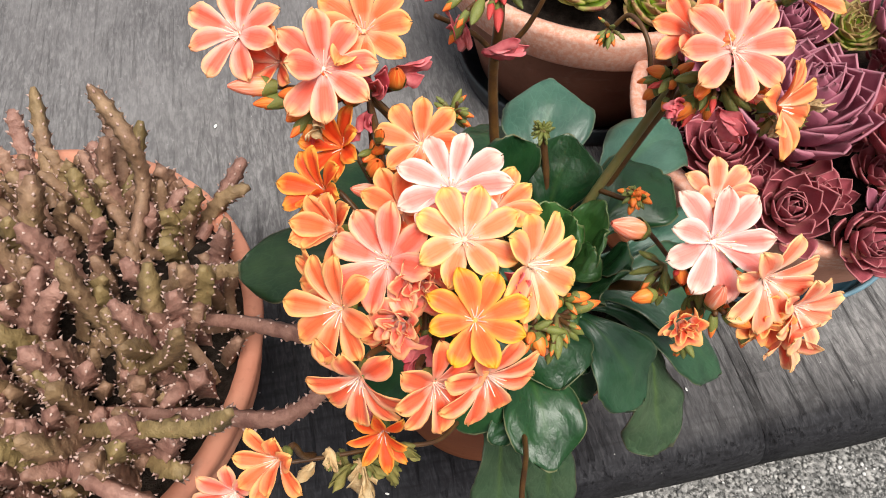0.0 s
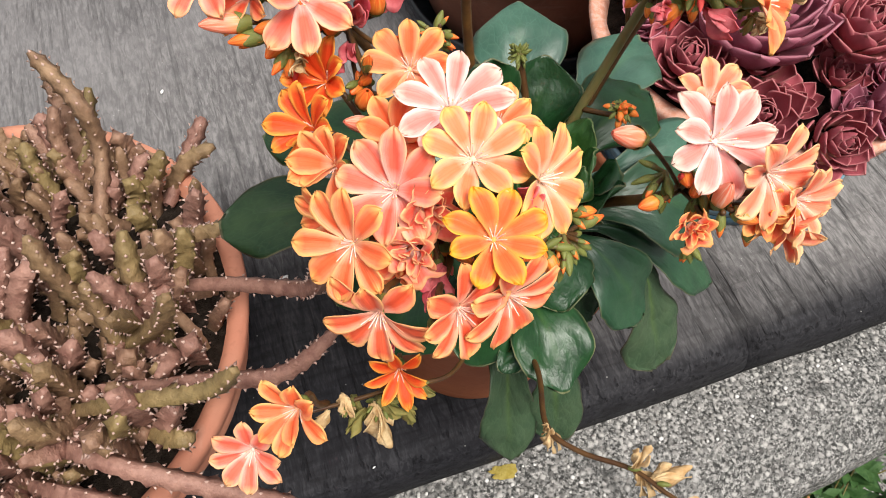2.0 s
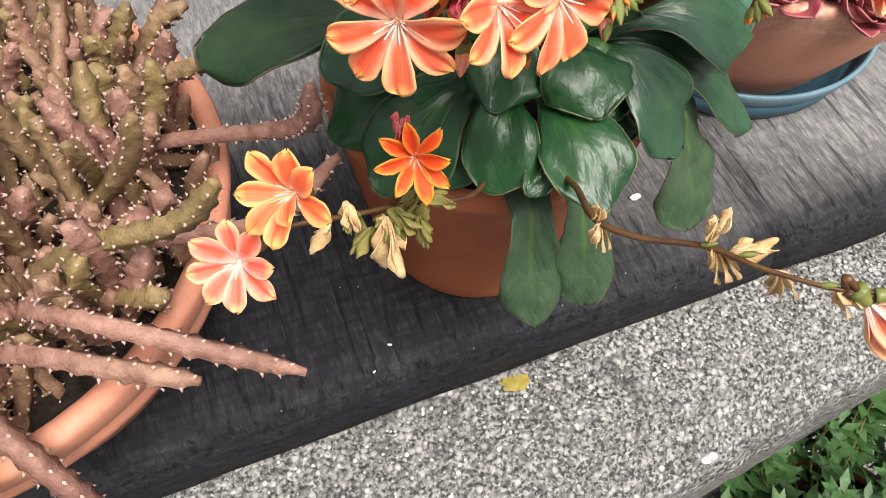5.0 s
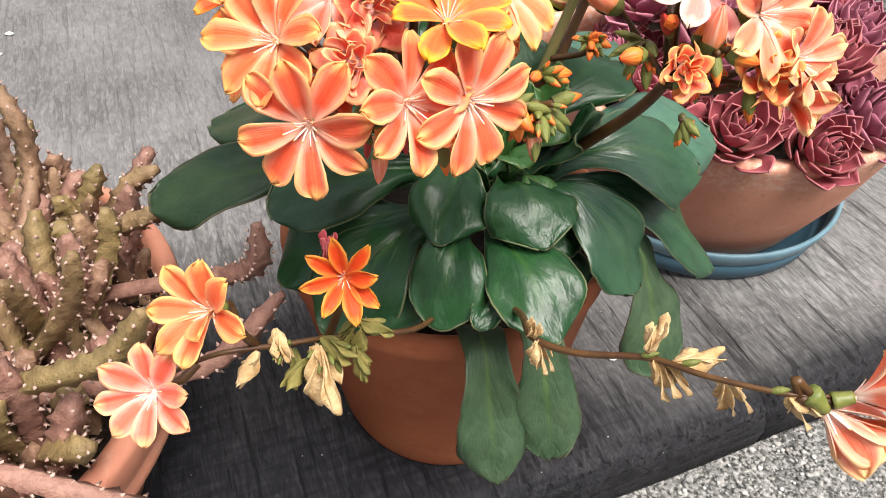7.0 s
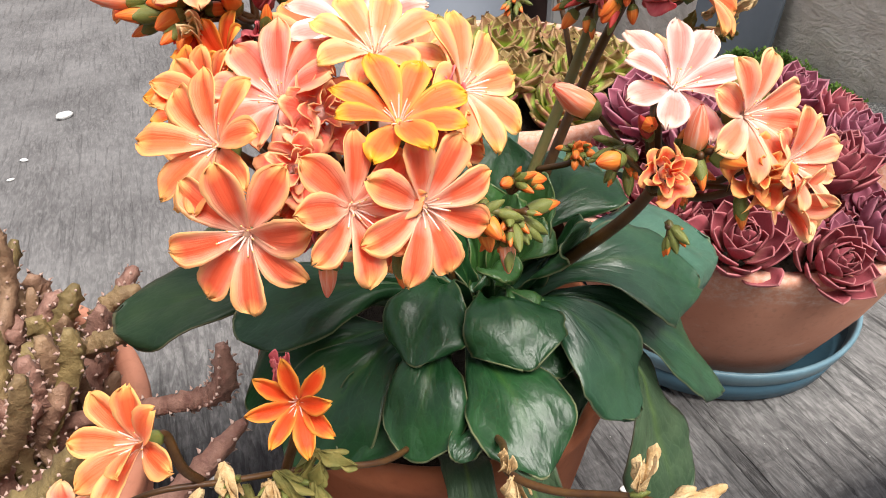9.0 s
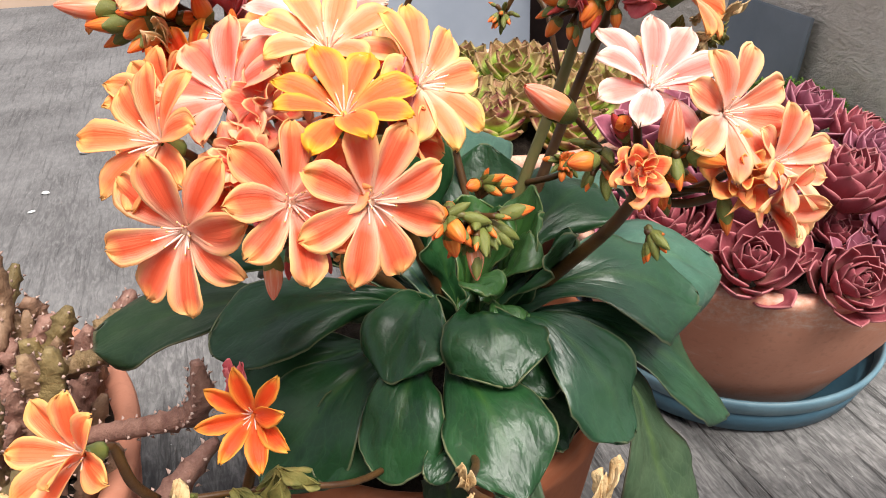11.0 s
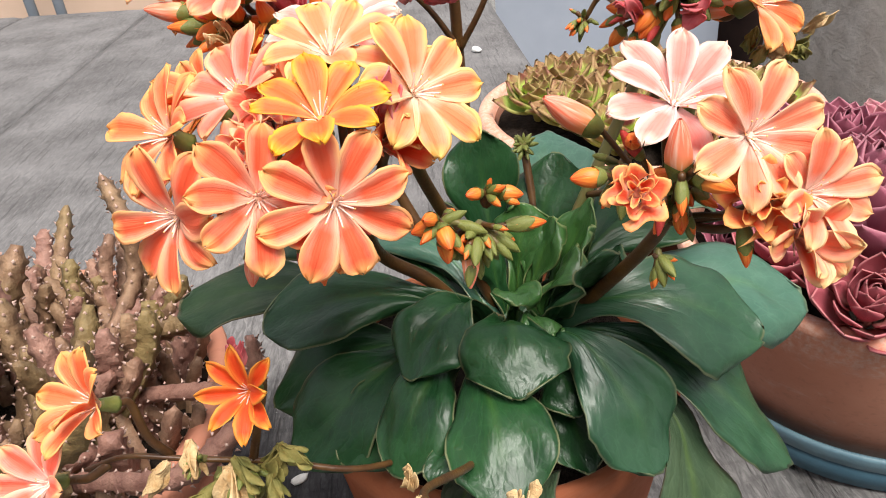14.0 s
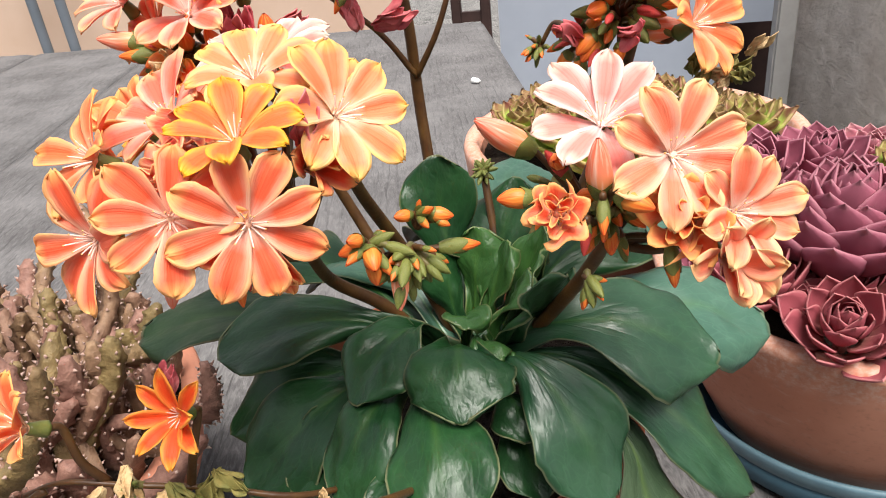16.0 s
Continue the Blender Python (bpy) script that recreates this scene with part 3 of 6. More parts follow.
def pebbles():
    """Loose grit lying on the ledge in front of the bench."""
    rnd = random.Random(5)
    bm = bmesh.new()
    for _ in range(1500):
        x, y = rnd.uniform(-0.25, 0.42), rnd.uniform(-0.032, 0.06)
        p = LEDGE_TURN @ Vector((x, y, 0))
        if (BENCH.inverted() @ p).y > FRONT - 0.003:
            continue
        r = rnd.uniform(0.0005, 0.0017)
        b = bmesh.ops.create_icosphere(bm, subdivisions=1, radius=r)
        for v in b["verts"]:
            v.co = Vector((v.co.x * rnd.uniform(0.8, 1.3), v.co.y * rnd.uniform(0.8, 1.3), v.co.z * 0.5)) + Vector((p.x, p.y, -THICK + r * 0.05))
    m = Mat("grit", rough=0.85, spec=0.3)
    hue = m.node("NewGeometry").outputs["Random Per Island"]
    m.set("Base Color", m.ramp(hue, (0.0, (0.10, 0.10, 0.10)), (0.4, (0.28, 0.27, 0.25)), (0.75, (0.48, 0.47, 0.45)), (1.0, (0.70, 0.69, 0.67))))
    return tagged(part("grit", bm, m.mat, None), "loose pale grit lying on the concrete ledge", "grit", kind="stuff")


pebbles()

# ---- walls in the distance ----


def wall_between(name, a, b, z0, z1, material, label, thick=0.12):
    a, b = Vector((*a, 0)), Vector((*b, 0))
    d = (b - a).normalized()
    n = Vector((-d.y, d.x, 0))
    bm = bmesh.new()
    foot = [a, b, b + n * thick, a + n * thick]
    lo = [bm.verts.new((p.x, p.y, z0)) for p in foot]
    hi = [bm.verts.new((p.x, p.y, z1)) for p in foot]
    bm.faces.new(lo[::-1]), bm.faces.new(hi)
    for k in range(4):
        bm.faces.new((lo[k], lo[(k + 1) % 4], hi[(k + 1) % 4], hi[k]))
    bmesh.ops.recalc_face_normals(bm, faces=bm.faces[:])
    return tagged(part(name, bm, material, None, smooth=False), label, "wall", kind="structure")


wall_between("wall_east", (1.14, 0.2), (0.767, 2.425), GROUND_Z, 0.42, STUCCO, "rough grey stucco garden wall", -0.12)
wall_between("wall_north", (-3.4, 2.35), (-0.62, 2.75), GROUND_Z, 1.0, BEIGE, "beige plastered house wall")
# added out of view to cut low sky light and leaf reflections
wall_between("wall_south", (-4.0, -2.3), (4.0, -2.3), GROUND_Z, 1.35, BLOCK_PLASTER, "added unseen wall behind the viewpoint, blocking low sky", -0.2)

# ---- pots ----


def pot(name, at, profile, material, label, category="flower pot", soil_r=0.06, soil_z=0.1, soil_name="soil"):
    p = thing(name, at, label, category)
    part("body", moved(lathe(profile, 72, wobble=0.004), Matrix.Translation(at)), material, p)

    def top(u, v):
        a, r = 2 * math.pi * u, soil_r * (1 - v)
        x, y = r * math.cos(a), r * math.sin(a)
        return Vector(at) + Vector((x, y, soil_z + 0.006 * noise.noise((x * 60, y * 60, soil_r)) + 0.006 * v))

    part(soil_name, sheet(top, 36, 14, close_u=True), SOIL, p, "dark crumbly potting soil")
    return p


LEWISIA_POT = Vector((0.017, 0.112, 0.0))
pot("lewisia_pot", LEWISIA_POT, [(0, 0.001), (0.053, 0.0), (0.0565, 0.002), (0.0580, 0.006), (0.0585, 0.009), (0.0592, 0.011), (0.0735, 0.112), (0.0752, 0.1135), (0.0760, 0.118), (0.0762, 0.1245), (0.0752, 0.1275), (0.073, 0.128),
    (0.071, 0.126), (0.068, 0.098), (0, 0.096)], CLAY, "orange terracotta-coloured flower pot standing on the bench", soil_r=0.068, soil_z=0.117)

STAPELIA_POT = Vector((-0.236, 0.078, 0.0))
pot("stapelia_pot", STAPELIA_POT, [(0, 0.001), (0.088, 0.0), (0.092, 0.003), (0.117, 0.066), (0.1175, 0.069), (0.1245, 0.070), (0.1262, 0.073), (0.1275, 0.079), (0.1262, 0.0815), (0.1275, 0.084), (0.1335, 0.103), (0.1325, 0.1065), (0.128, 0.1075), (0.1235, 0.106), (0.121, 0.09), (0, 0.086)],
    CLAY_PINK, "wide terracotta pot full of carrion-flower stems", soil_r=0.122, soil_z=0.096)

BOWL_POT = Vector((0.222, 0.250, 0.0))
pot("houseleek_bowl", BOWL_POT + Vector((0, 0, 0.006)), [(0, 0.001), (0.072, 0.0), (0.075, 0.003), (0.078, 0.010), (0.083, 0.020), (0.097, 0.050), (0.107, 0.080), (0.1125, 0.0995), (0.1135, 0.1035), (0.112, 0.1062), (0.1075, 0.1068), (0.1035, 0.105), (0.099, 0.09), (0, 0.086)],
    CLAY_OLD, "weathered terracotta bowl with lime bloom on the rim", soil_r=0.101, soil_z=0.092)
pot_saucer = thing("pot_saucer", BOWL_POT, "blue-grey plastic saucer under the terracotta bowl", "saucer")
part("dish", moved(lathe([(0, 0.0), (0.085, 0.0), (0.0885, 0.0025), (0.0935, 0.019), (0.0925, 0.0195), (0.0915, 0.019), (0.0855, 0.0055), (0, 0.0045)], 72), Matrix.Translation(BOWL_POT)), BLUE_PLASTIC, pot_saucer)
part("rim", moved(lathe([(0.0915, 0.0185), (0.0945, 0.0205), (0.097, 0.029), (0.0965, 0.031), (0.0945, 0.031), (0.0935, 0.029), (0.0908, 0.021), (0.0915, 0.0185)], 72), Matrix.Translation(BOWL_POT)), BLUE_RIM, pot_saucer, "lighter rolled rim")

GREEN_POT = Vector((0.106, 0.415, 0.0))
green_pot = pot("houseleek_pot", GREEN_POT + Vector((0, 0, 0.006)), [(0, 0.001), (0.085, 0.0), (0.088, 0.004), (0.112, 0.095), (0.1135, 0.112), (0.112, 0.116), (0.110, 0.108), (0, 0.104)],
    CLAY_SHADED, "terracotta pot, body darkened for shade, crowded with pale green houseleeks", soil_r=0.112, soil_z=0.110)
part("rim", moved(lathe([(0.1138, 0.092), (0.1205, 0.093), (0.124, 0.097), (0.1262, 0.118), (0.125, 0.122), (0.120, 0.1235), (0.1145, 0.121), (0.1138, 0.092)], 72), Matrix.Translation(GREEN_POT + Vector((0, 0, 0.006)))), CLAY_OLD, green_pot, "rolled rim without the painted shade")
green_saucer = thing("pot_saucer", GREEN_POT, "nearly black plastic saucer under a terracotta pot", "saucer")
part("dish", moved(lathe([(0, 0.0), (0.098, 0.0), (0.102, 0.003), (0.108, 0.024), (0.1065, 0.026), (0.1045, 0.025), (0.098, 0.006), (0, 0.005)], 64), Matrix.Translation(GREEN_POT)), DARK_PLASTIC, green_saucer)

# ---- the lewisia ----
lewisia = thing("lewisia_plant", LEWISIA_POT + Vector((0.008, -0.02, 0.118)), "blooming lewisia with coral-orange flowers over dark green leaves", "flowering plant")
ROSETTE = Vector((0.029, 0.077, 0.166))


def spoon_leaf(tip, width, material, base=None, neck=None, lift=0.006, roll=0.0, ripple=0.0030, fold=0.22, seed=0, name="leaf", label="", stalk=0.30, blunt=0.30):
    """A spatulate leaf: a stalk from base to neck and a blade from there to the tip. lift: how far the blade bulges over its chord."""
    tip = Vector(tip)
    base = Vector(base) if base is not None else ROSETTE + (tip - ROSETTE).normalized() * 0.005
    chord = tip - base
    neck = Vector(neck) if neck is not None else base.lerp(tip, 0.34) + Vector((0, 0, lift * 1.3 + 0.004))
    out = Vector((chord.x, chord.y, 0))
    side0 = (out if out.length > 1e-4 else Vector((0, 1, 0))).cross(Vector((0, 0, 1))).normalized()
    path = curve_through([base, neck, neck.lerp(tip, 0.52) + Vector((0, 0, lift)), tip], 10)
    run = [0.0]
    for a, b in zip(path, path[1:]):
        run.append(run[-1] + (b - a).length)
    start = (neck - base).length / run[-1] * 0.92

    def rib(t):
        want = max(0.0, min(1.0, t)) * run[-1]
        k = next((i for i, r in enumerate(run[1:]) if r >= want), len(run) - 2)
        return path[k].lerp(path[k + 1], (want - run[k]) / max(1e-9, run[k + 1] - run[k]))

    def half(t):
        if t < start:
            return width / 2 * (stalk - 0.06 * t / start)
        k = (t - start) / (1 - start)
        if k < 0.62:
            q = k / 0.62
            return width / 2 * (stalk - 0.06 + (1.06 - stalk) * (q * q * (3 - 2 * q)) ** 1.1)
        q = (k - 0.62) / 0.38
        return width / 2 * (blunt + (1 - blunt) * max(0.0, 1 - q**2.2) ** 0.55)

    def at(u, v):
        t = 1 - (1 - v) ** 1.2
        d = (rib(t + 0.03) - rib(t - 0.03)).normalized()
        s = (Matrix.Rotation(radians(roll), 3, d) @ (side0 - d * side0.dot(d))).normalized()
        n = s.cross(d)
        k = 2 * u - 1
        w = half(t)
        hem = math.copysign(2.0, k)
        nibble = max(0.0, noise.noise((t * 23, hem, seed * 2.3)) - 0.25) * 0.14
        wob = 1 + 0.08 * noise.noise((t * 4.5, hem, seed * 3.1)) + 0.040 * noise.noise((t * 13, hem, seed)) + 0.022 * noise.noise((t * 34, hem, seed + 2.0)) - nibble
        bend = fold * w * abs(k) ** 1.3 - 0.42 * w * abs(k) ** 2.4 * t
        wave = ripple * k * k * math.sin(8 * t + 2.3 * k + seed) + 0.0011 * abs(k) ** 5 * math.sin(19 * t + 4 * k + 2 * seed) + (0.0022 * noise.noise((u * 3, t * 4, seed + 9.0)) + 0.0010 * noise.noise((u * 7, t * 10, seed + 4.0))) * (1 - 0.4 * abs(k)) * min(1.0, 2 * t)
        rounding = -d * (w * 0.55 * k * k * max(0.0, (t - 0.82) / 0.18) ** 1.5)
        return rib(t) + rounding + s * (k * w * wob) + n * (bend + wave)

    return part(name, slab(at, 14, 26, 0.0005), material, lewisia, label)


# tip, width, colours; neck: where the blade begins
OLD = "pale ageing leaf hanging over the rim"
spoon_leaf((0.0010, 0.0365, 0.1795), 0.029, LEAF, neck=(0.0150, 0.0680, 0.1860), lift=0.006, seed=1, blunt=0.38)
spoon_leaf((0.0350, 0.0272, 0.1815), 0.034, LEAF, neck=(0.0300, 0.0610, 0.1840), lift=0.008, seed=2, blunt=0.12)
spoon_leaf((-0.0015, 0.0180, 0.1580), 0.028, LEAF, neck=(0.0120, 0.0520, 0.1750), lift=0.010, seed=3, blunt=0.38)
spoon_leaf((0.0335, 0.0000, 0.1670), 0.031, LEAF, neck=(0.0225, 0.0480, 0.1760), lift=0.006, seed=4, blunt=0.20)
spoon_leaf((0.0765, 0.0355, 0.1470), 0.034, LEAF_SHEEN, neck=(0.0480, 0.0580, 0.1820), lift=0.008, roll=8, seed=5)
spoon_leaf((0.1218, 0.0600, 0.1270), 0.030, LEAF_SHEEN, neck=(0.0600, 0.0700, 0.1740), lift=0.010, roll=18, seed=6)
spoon_leaf((0.1110, 0.0735, 0.1690), 0.045, LEAF_SHEEN, neck=(0.0560, 0.0720, 0.1850), lift=0.007, roll=20, seed=7)
spoon_leaf((0.1340, 0.1060, 0.1600), 0.044, LEAF_BLUE_SHEEN, neck=(0.0640, 0.0880, 0.1780), lift=0.008, roll=20, seed=8)
spoon_leaf((0.0970, 0.0310, 0.0960), 0.037, LEAF_OLD, base=(0.062, 0.072, 0.152), neck=(0.0810, 0.0570, 0.1520), lift=0.004, roll=6, seed=9, label=OLD)
spoon_leaf((-0.0555, 0.0625, 0.1780), 0.034, LEAF, neck=(0.0000, 0.0720, 0.1850), lift=0.006, roll=-22, seed=10)
spoon_leaf((-0.1020, 0.0865, 0.1665), 0.036, LEAF_MATT, neck=(-0.0300, 0.0900, 0.1760), lift=0.006, roll=-12, seed=11)
spoon_leaf((-0.0400, 0.0330, 0.1440), 0.036, LEAF, neck=(0.0020, 0.0640, 0.1700), lift=0.008, roll=-18, seed=12)
spoon_leaf((-0.0560, 0.0580, 0.1480), 0.036, LEAF, neck=(-0.0040, 0.0720, 0.1660), lift=0.008, roll=-16, seed=13)
spoon_leaf((0.0175, -0.0050, 0.0930), 0.0275, LEAF_OLD, base=(0.016, 0.038, 0.135), neck=(0.0160, 0.0220, 0.1380), lift=0.0, seed=14, stalk=0.6, label=OLD)
spoon_leaf((0.0405, 0.0010, 0.0940), 0.0275, LEAF_OLD, base=(0.038, 0.042, 0.135), neck=(0.0370, 0.0250, 0.1390), lift=0.0, seed=15, stalk=0.6, label=OLD)
spoon_leaf((0.0625, 0.0680, 0.2060), 0.032, LEAF, base=(0.036, 0.077, 0.165), neck=(0.0470, 0.0660, 0.1880), lift=-0.002, seed=16, roll=-30)
spoon_leaf((0.0160, 0.1180, 0.2260), 0.030, LEAF, base=(0.024, 0.098, 0.155), neck=(0.0200, 0.1080, 0.1850), lift=-0.001, seed=17)
spoon_leaf((0.0440, 0.1340, 0.2100), 0.036, LEAF, base=(0.032, 0.100, 0.155), neck=(0.0360, 0.1100, 0.1780), lift=0.002, seed=18)
spoon_leaf((0.0400, 0.1780, 0.2000), 0.044, LEAF_BLUE_SHEEN, base=(0.030, 0.105, 0.150), neck=(0.0340, 0.1280, 0.1800), lift=0.006, ripple=0.004, seed=19)
spoon_leaf((0.1060, 0.1740, 0.1740), 0.042, LEAF_BLUE_SHEEN, base=(0.040, 0.105, 0.150), neck=(0.0620, 0.1260, 0.1760), lift=0.008, ripple=0.004, seed=20)
spoon_leaf((-0.0830, 0.1450, 0.1640), 0.040, LEAF, lift=0.010, roll=-10, seed=21)
spoon_leaf((-0.0300, 0.1300, 0.1750), 0.036, LEAF_BLUE_SHEEN, lift=0.008, seed=22)
spoon_leaf((0.0900, 0.1300, 0.1900), 0.040, LEAF, neck=(0.0560, 0.1000, 0.1860), lift=0.006, roll=10, seed=23)
spoon_leaf((0.0340, 0.0560, 0.1930), 0.016, LEAF_YOUNG, neck=(0.0310, 0.0700, 0.1880), lift=0.003, seed=24)
spoon_leaf((0.0440, 0.0930, 0.2040), 0.022, LEAF_YOUNG, base=(0.032, 0.086, 0.160), neck=(0.0360, 0.0880, 0.1800), lift=0.0, seed=25)
spoon_leaf((0.0520, 0.0800, 0.2000), 0.020, LEAF_YOUNG, base=(0.034, 0.080, 0.160), neck=(0.0410, 0.0790, 0.1820), lift=0.0, seed=26)
spoon_leaf((0.0330, 0.1000, 0.2060), 0.022, LEAF_YOUNG, base=(0.030, 0.088, 0.160), neck=(0.0310, 0.0920, 0.1820), lift=0.0, seed=33)
spoon_leaf((0.0200, 0.0920, 0.2000), 0.022, LEAF, base=(0.028, 0.086, 0.160), neck=(0.0240, 0.0880, 0.1800), lift=0.0, seed=34)
spoon_leaf((0.0490, 0.0520, 0.1760), 0.014, LEAF_YOUNG, neck=(0.0420, 0.0640, 0.1800), lift=0.003, seed=27)
spoon_leaf((0.0520, 0.0440, 0.1600), 0.018, LEAF, neck=(0.0420, 0.0600, 0.1680), lift=0.004, seed=28)
spoon_leaf((0.0560, 0.0400, 0.1400), 0.022, LEAF, base=(0.036, 0.072, 0.150), lift=0.005, seed=35)
spoon_leaf((0.0095, 0.0115, 0.1650), 0.012, LEAF, base=(0.034, 0.036, 0.152), neck=(0.0250, 0.0250, 0.1665), lift=0.003, seed=29)
spoon_leaf((-0.0220, 0.0300, 0.1480), 0.028, LEAF, lift=0.006, roll=-10, seed=30)
spoon_leaf((0.0050, 0.1800, 0.1650), 0.040, LEAF, lift=0.010, seed=31)
spoon_leaf((-0.0500, 0.1600, 0.1500), 0.040, LEAF_MATT, lift=0.010, seed=32)

spoon_leaf((0.0560, 0.0990, 0.2080), 0.018, LEAF_YOUNG, base=(0.036, 0.084, 0.160), neck=(0.0430, 0.0880, 0.1800), lift=0.0, seed=36)
spoon_leaf((0.0560, 0.0870, 0.2040), 0.020, LEAF_YOUNG, base=(0.038, 0.080, 0.160), neck=(0.0450, 0.0800, 0.1800), lift=-0.002, roll=-20, seed=37)
spoon_leaf((0.0660, 0.0840, 0.1980), 0.022, LEAF, base=(0.040, 0.080, 0.160), neck=(0.0500, 0.0780, 0.1800), lift=0.0, roll=-24, seed=38)
spoon_leaf((0.0420, 0.0520, 0.1830), 0.014, LEAF_YOUNG, neck=(0.0370, 0.0640, 0.1840), lift=0.002, seed=39)



def petal_mesh(kind, palette):
    """A wedge-shaped petal along +x, hollow above, with a bluntly angled, ragged or (kind 4) pointed tip. Length 1."""
    broad = (0.72, 0.76, 0.70, 0.74, 0.60)[kind]
    wide = (0.246, 0.240, 0.252, 0.236, 0.215)[kind]
    notch = (0.0, 0.045, 0.0, 0.02, 0.0)[kind]
    lean = (0.42, 0.34, 0.50, 0.40, 0.46)[kind]
    sharp = ((1.75, 0.72), (2.4, 0.60), (1.7, 0.74), (1.95, 0.68), (1.8, 0.78))[kind]
    skew = (0.03, -0.05, 0.06, -0.03, 0.0)[kind]

    def at(u, v):
        k = 2 * u - 1
        v = 1 - (1 - v) ** 1.25
        q = max(0.0, (v - broad) / (1 - broad))
        w = wide * (0.26 + 0.74 * math.sin(v / broad * math.pi / 2) ** 1.45 if v < broad else 0.10 + 0.90 * max(0.0, 1 - q ** sharp[0]) ** sharp[1])
        w *= 1 + 0.07 * noise.noise((v * 9, math.copysign(3.0, k), kind * 1.9)) * min(1.0, v * 2)
        end = 1 - notch * math.exp(-((k / 0.22) ** 2)) + 0.045 * noise.noise((k * 3.1, kind * 3.7, 0.3)) + 0.034 * noise.noise((k * 8.0, kind * 5.1, 2.3))
        x = v * (end if v > 0.5 else 1 + (end - 1) * v * 2)
        z = lean * (v - 0.60 * v**2.2) + 0.50 * w * abs(k) ** 1.4 * (1 - 0.45 * v)
        z += 0.026 * math.sin(3.1 * k + kind) * v * v + 0.022 * noise.noise((u * 3, v * 3, kind + 0.5)) + 0.030 * math.sin(7 * k + 1.7 * kind) * v**2 - 0.05 * max(0.0, v - 0.78) ** 1.2
        return Vector((x, k * w + skew * v**3, z))

    bm = slab(at, 12, 13, 0.009)
    return mesh_of("petal", bm, PETALS[palette])


PETAL_MESHES = {(k, p): petal_mesh(k, p) for p in PETALS for k in range(5)}


def flower_heart(m, size, rnd):
    """Receptacle, filaments and anthers of one flower as one mesh."""
    bm = bmesh.new()
    bmesh.ops.create_icosphere(bm, subdivisions=2, radius=size * 0.075)
    for v in bm.verts:
        v.co.z = v.co.z * 0.8 + size * 0.01
    for f in bm.faces:
        f.material_index = 2
    for i in range(10):
        a = 2 * math.pi * (i + rnd.uniform(-0.3, 0.3)) / 10
        r, h = size * rnd.uniform(0.10, 0.30), size * rnd.uniform(0.20, 0.36)
        p = [(size * 0.03 * math.cos(a), size * 0.03 * math.sin(a), 0), (0.6 * r * math.cos(a), 0.6 * r * math.sin(a), h * 0.6), (r * math.cos(a), r * math.sin(a), h)]
        tube(p, size * 0.016, size * 0.010, 5, bm, 3, 0)
        b = bmesh.ops.create_icosphere(bm, subdivisions=1, radius=size * 0.015)
        for v in b["verts"]:
            v.co = v.co + Vector(p[2])
            for f in v.link_faces:
                f.material_index = 1
    return moved(bm, m)


FLOWERS = 0


def flower(at, az, el, size, palette, petals=8, cup=0.0, spin=None, stem_from=None, parent=None, name="flower", missing=(), slim=1.0):
    """An open flower: heart with stamens, and each petal a piece of its own. cup: degrees by which the petals close."""
    global FLOWERS
    FLOWERS += 1
    rnd = random.Random(FLOWERS * 13)
    m = facing(at, az, el, rnd.uniform(0, 45) if spin is None else spin)
    parent = lewisia if parent is None else parent
    f = part(name, flower_heart(m, size, rnd), (STAMEN, ANTHER, PETALS[palette]), parent)
    for i in range(petals):
        if i in missing:
            continue
        a = 360 * i / petals + rnd.uniform(-5, 5)
        low = (i % 2) * -3.5
        shut = rnd.uniform(14, 34) if rnd.random() < 0.2 and cup >= 12 else 0.0
        tilt = Matrix.Rotation(radians(a), 4, "Z") @ Matrix.Rotation(-radians(cup + 3 + low + shut + rnd.uniform(-8, 8)), 4, "Y") @ Matrix.Rotation(radians(rnd.uniform(-9, 9)), 4, "X")
        s = size * rnd.uniform(0.93, 1.05)
        wide = slim * 8 / petals * rnd.uniform(0.95, 1.1)
        place("petal", PETAL_MESHES[4 if slim < 0.9 else rnd.randrange(4), palette], f, m @ tilt @ Matrix.Translation((size * 0.03, 0, (i % 2) * -0.02 * size)) @ Matrix.Diagonal((s, s * wide, s, 1)))
    # green-orange tube behind the petals and its pedicel
    back = m @ Vector((0, 0, -size * 0.30))
    bm = bmesh.new()
    tube([m @ Vector((0, 0, size * 0.02)), m @ Vector((0, 0, -size * 0.14)), back], size * 0.10, size * 0.15, 8, bm, 3)
    part("calyx", bm, CALYX, f)
    if stem_from is not None:
        s = Vector(stem_from)
        part("pedicel", tube([back, back + (back - Vector(at)) * 0.9, (back + s) / 2 - Vector((0, 0, 0.002)), s], 0.0010, 0.0014, 6), STALK, lewisia)
    return f


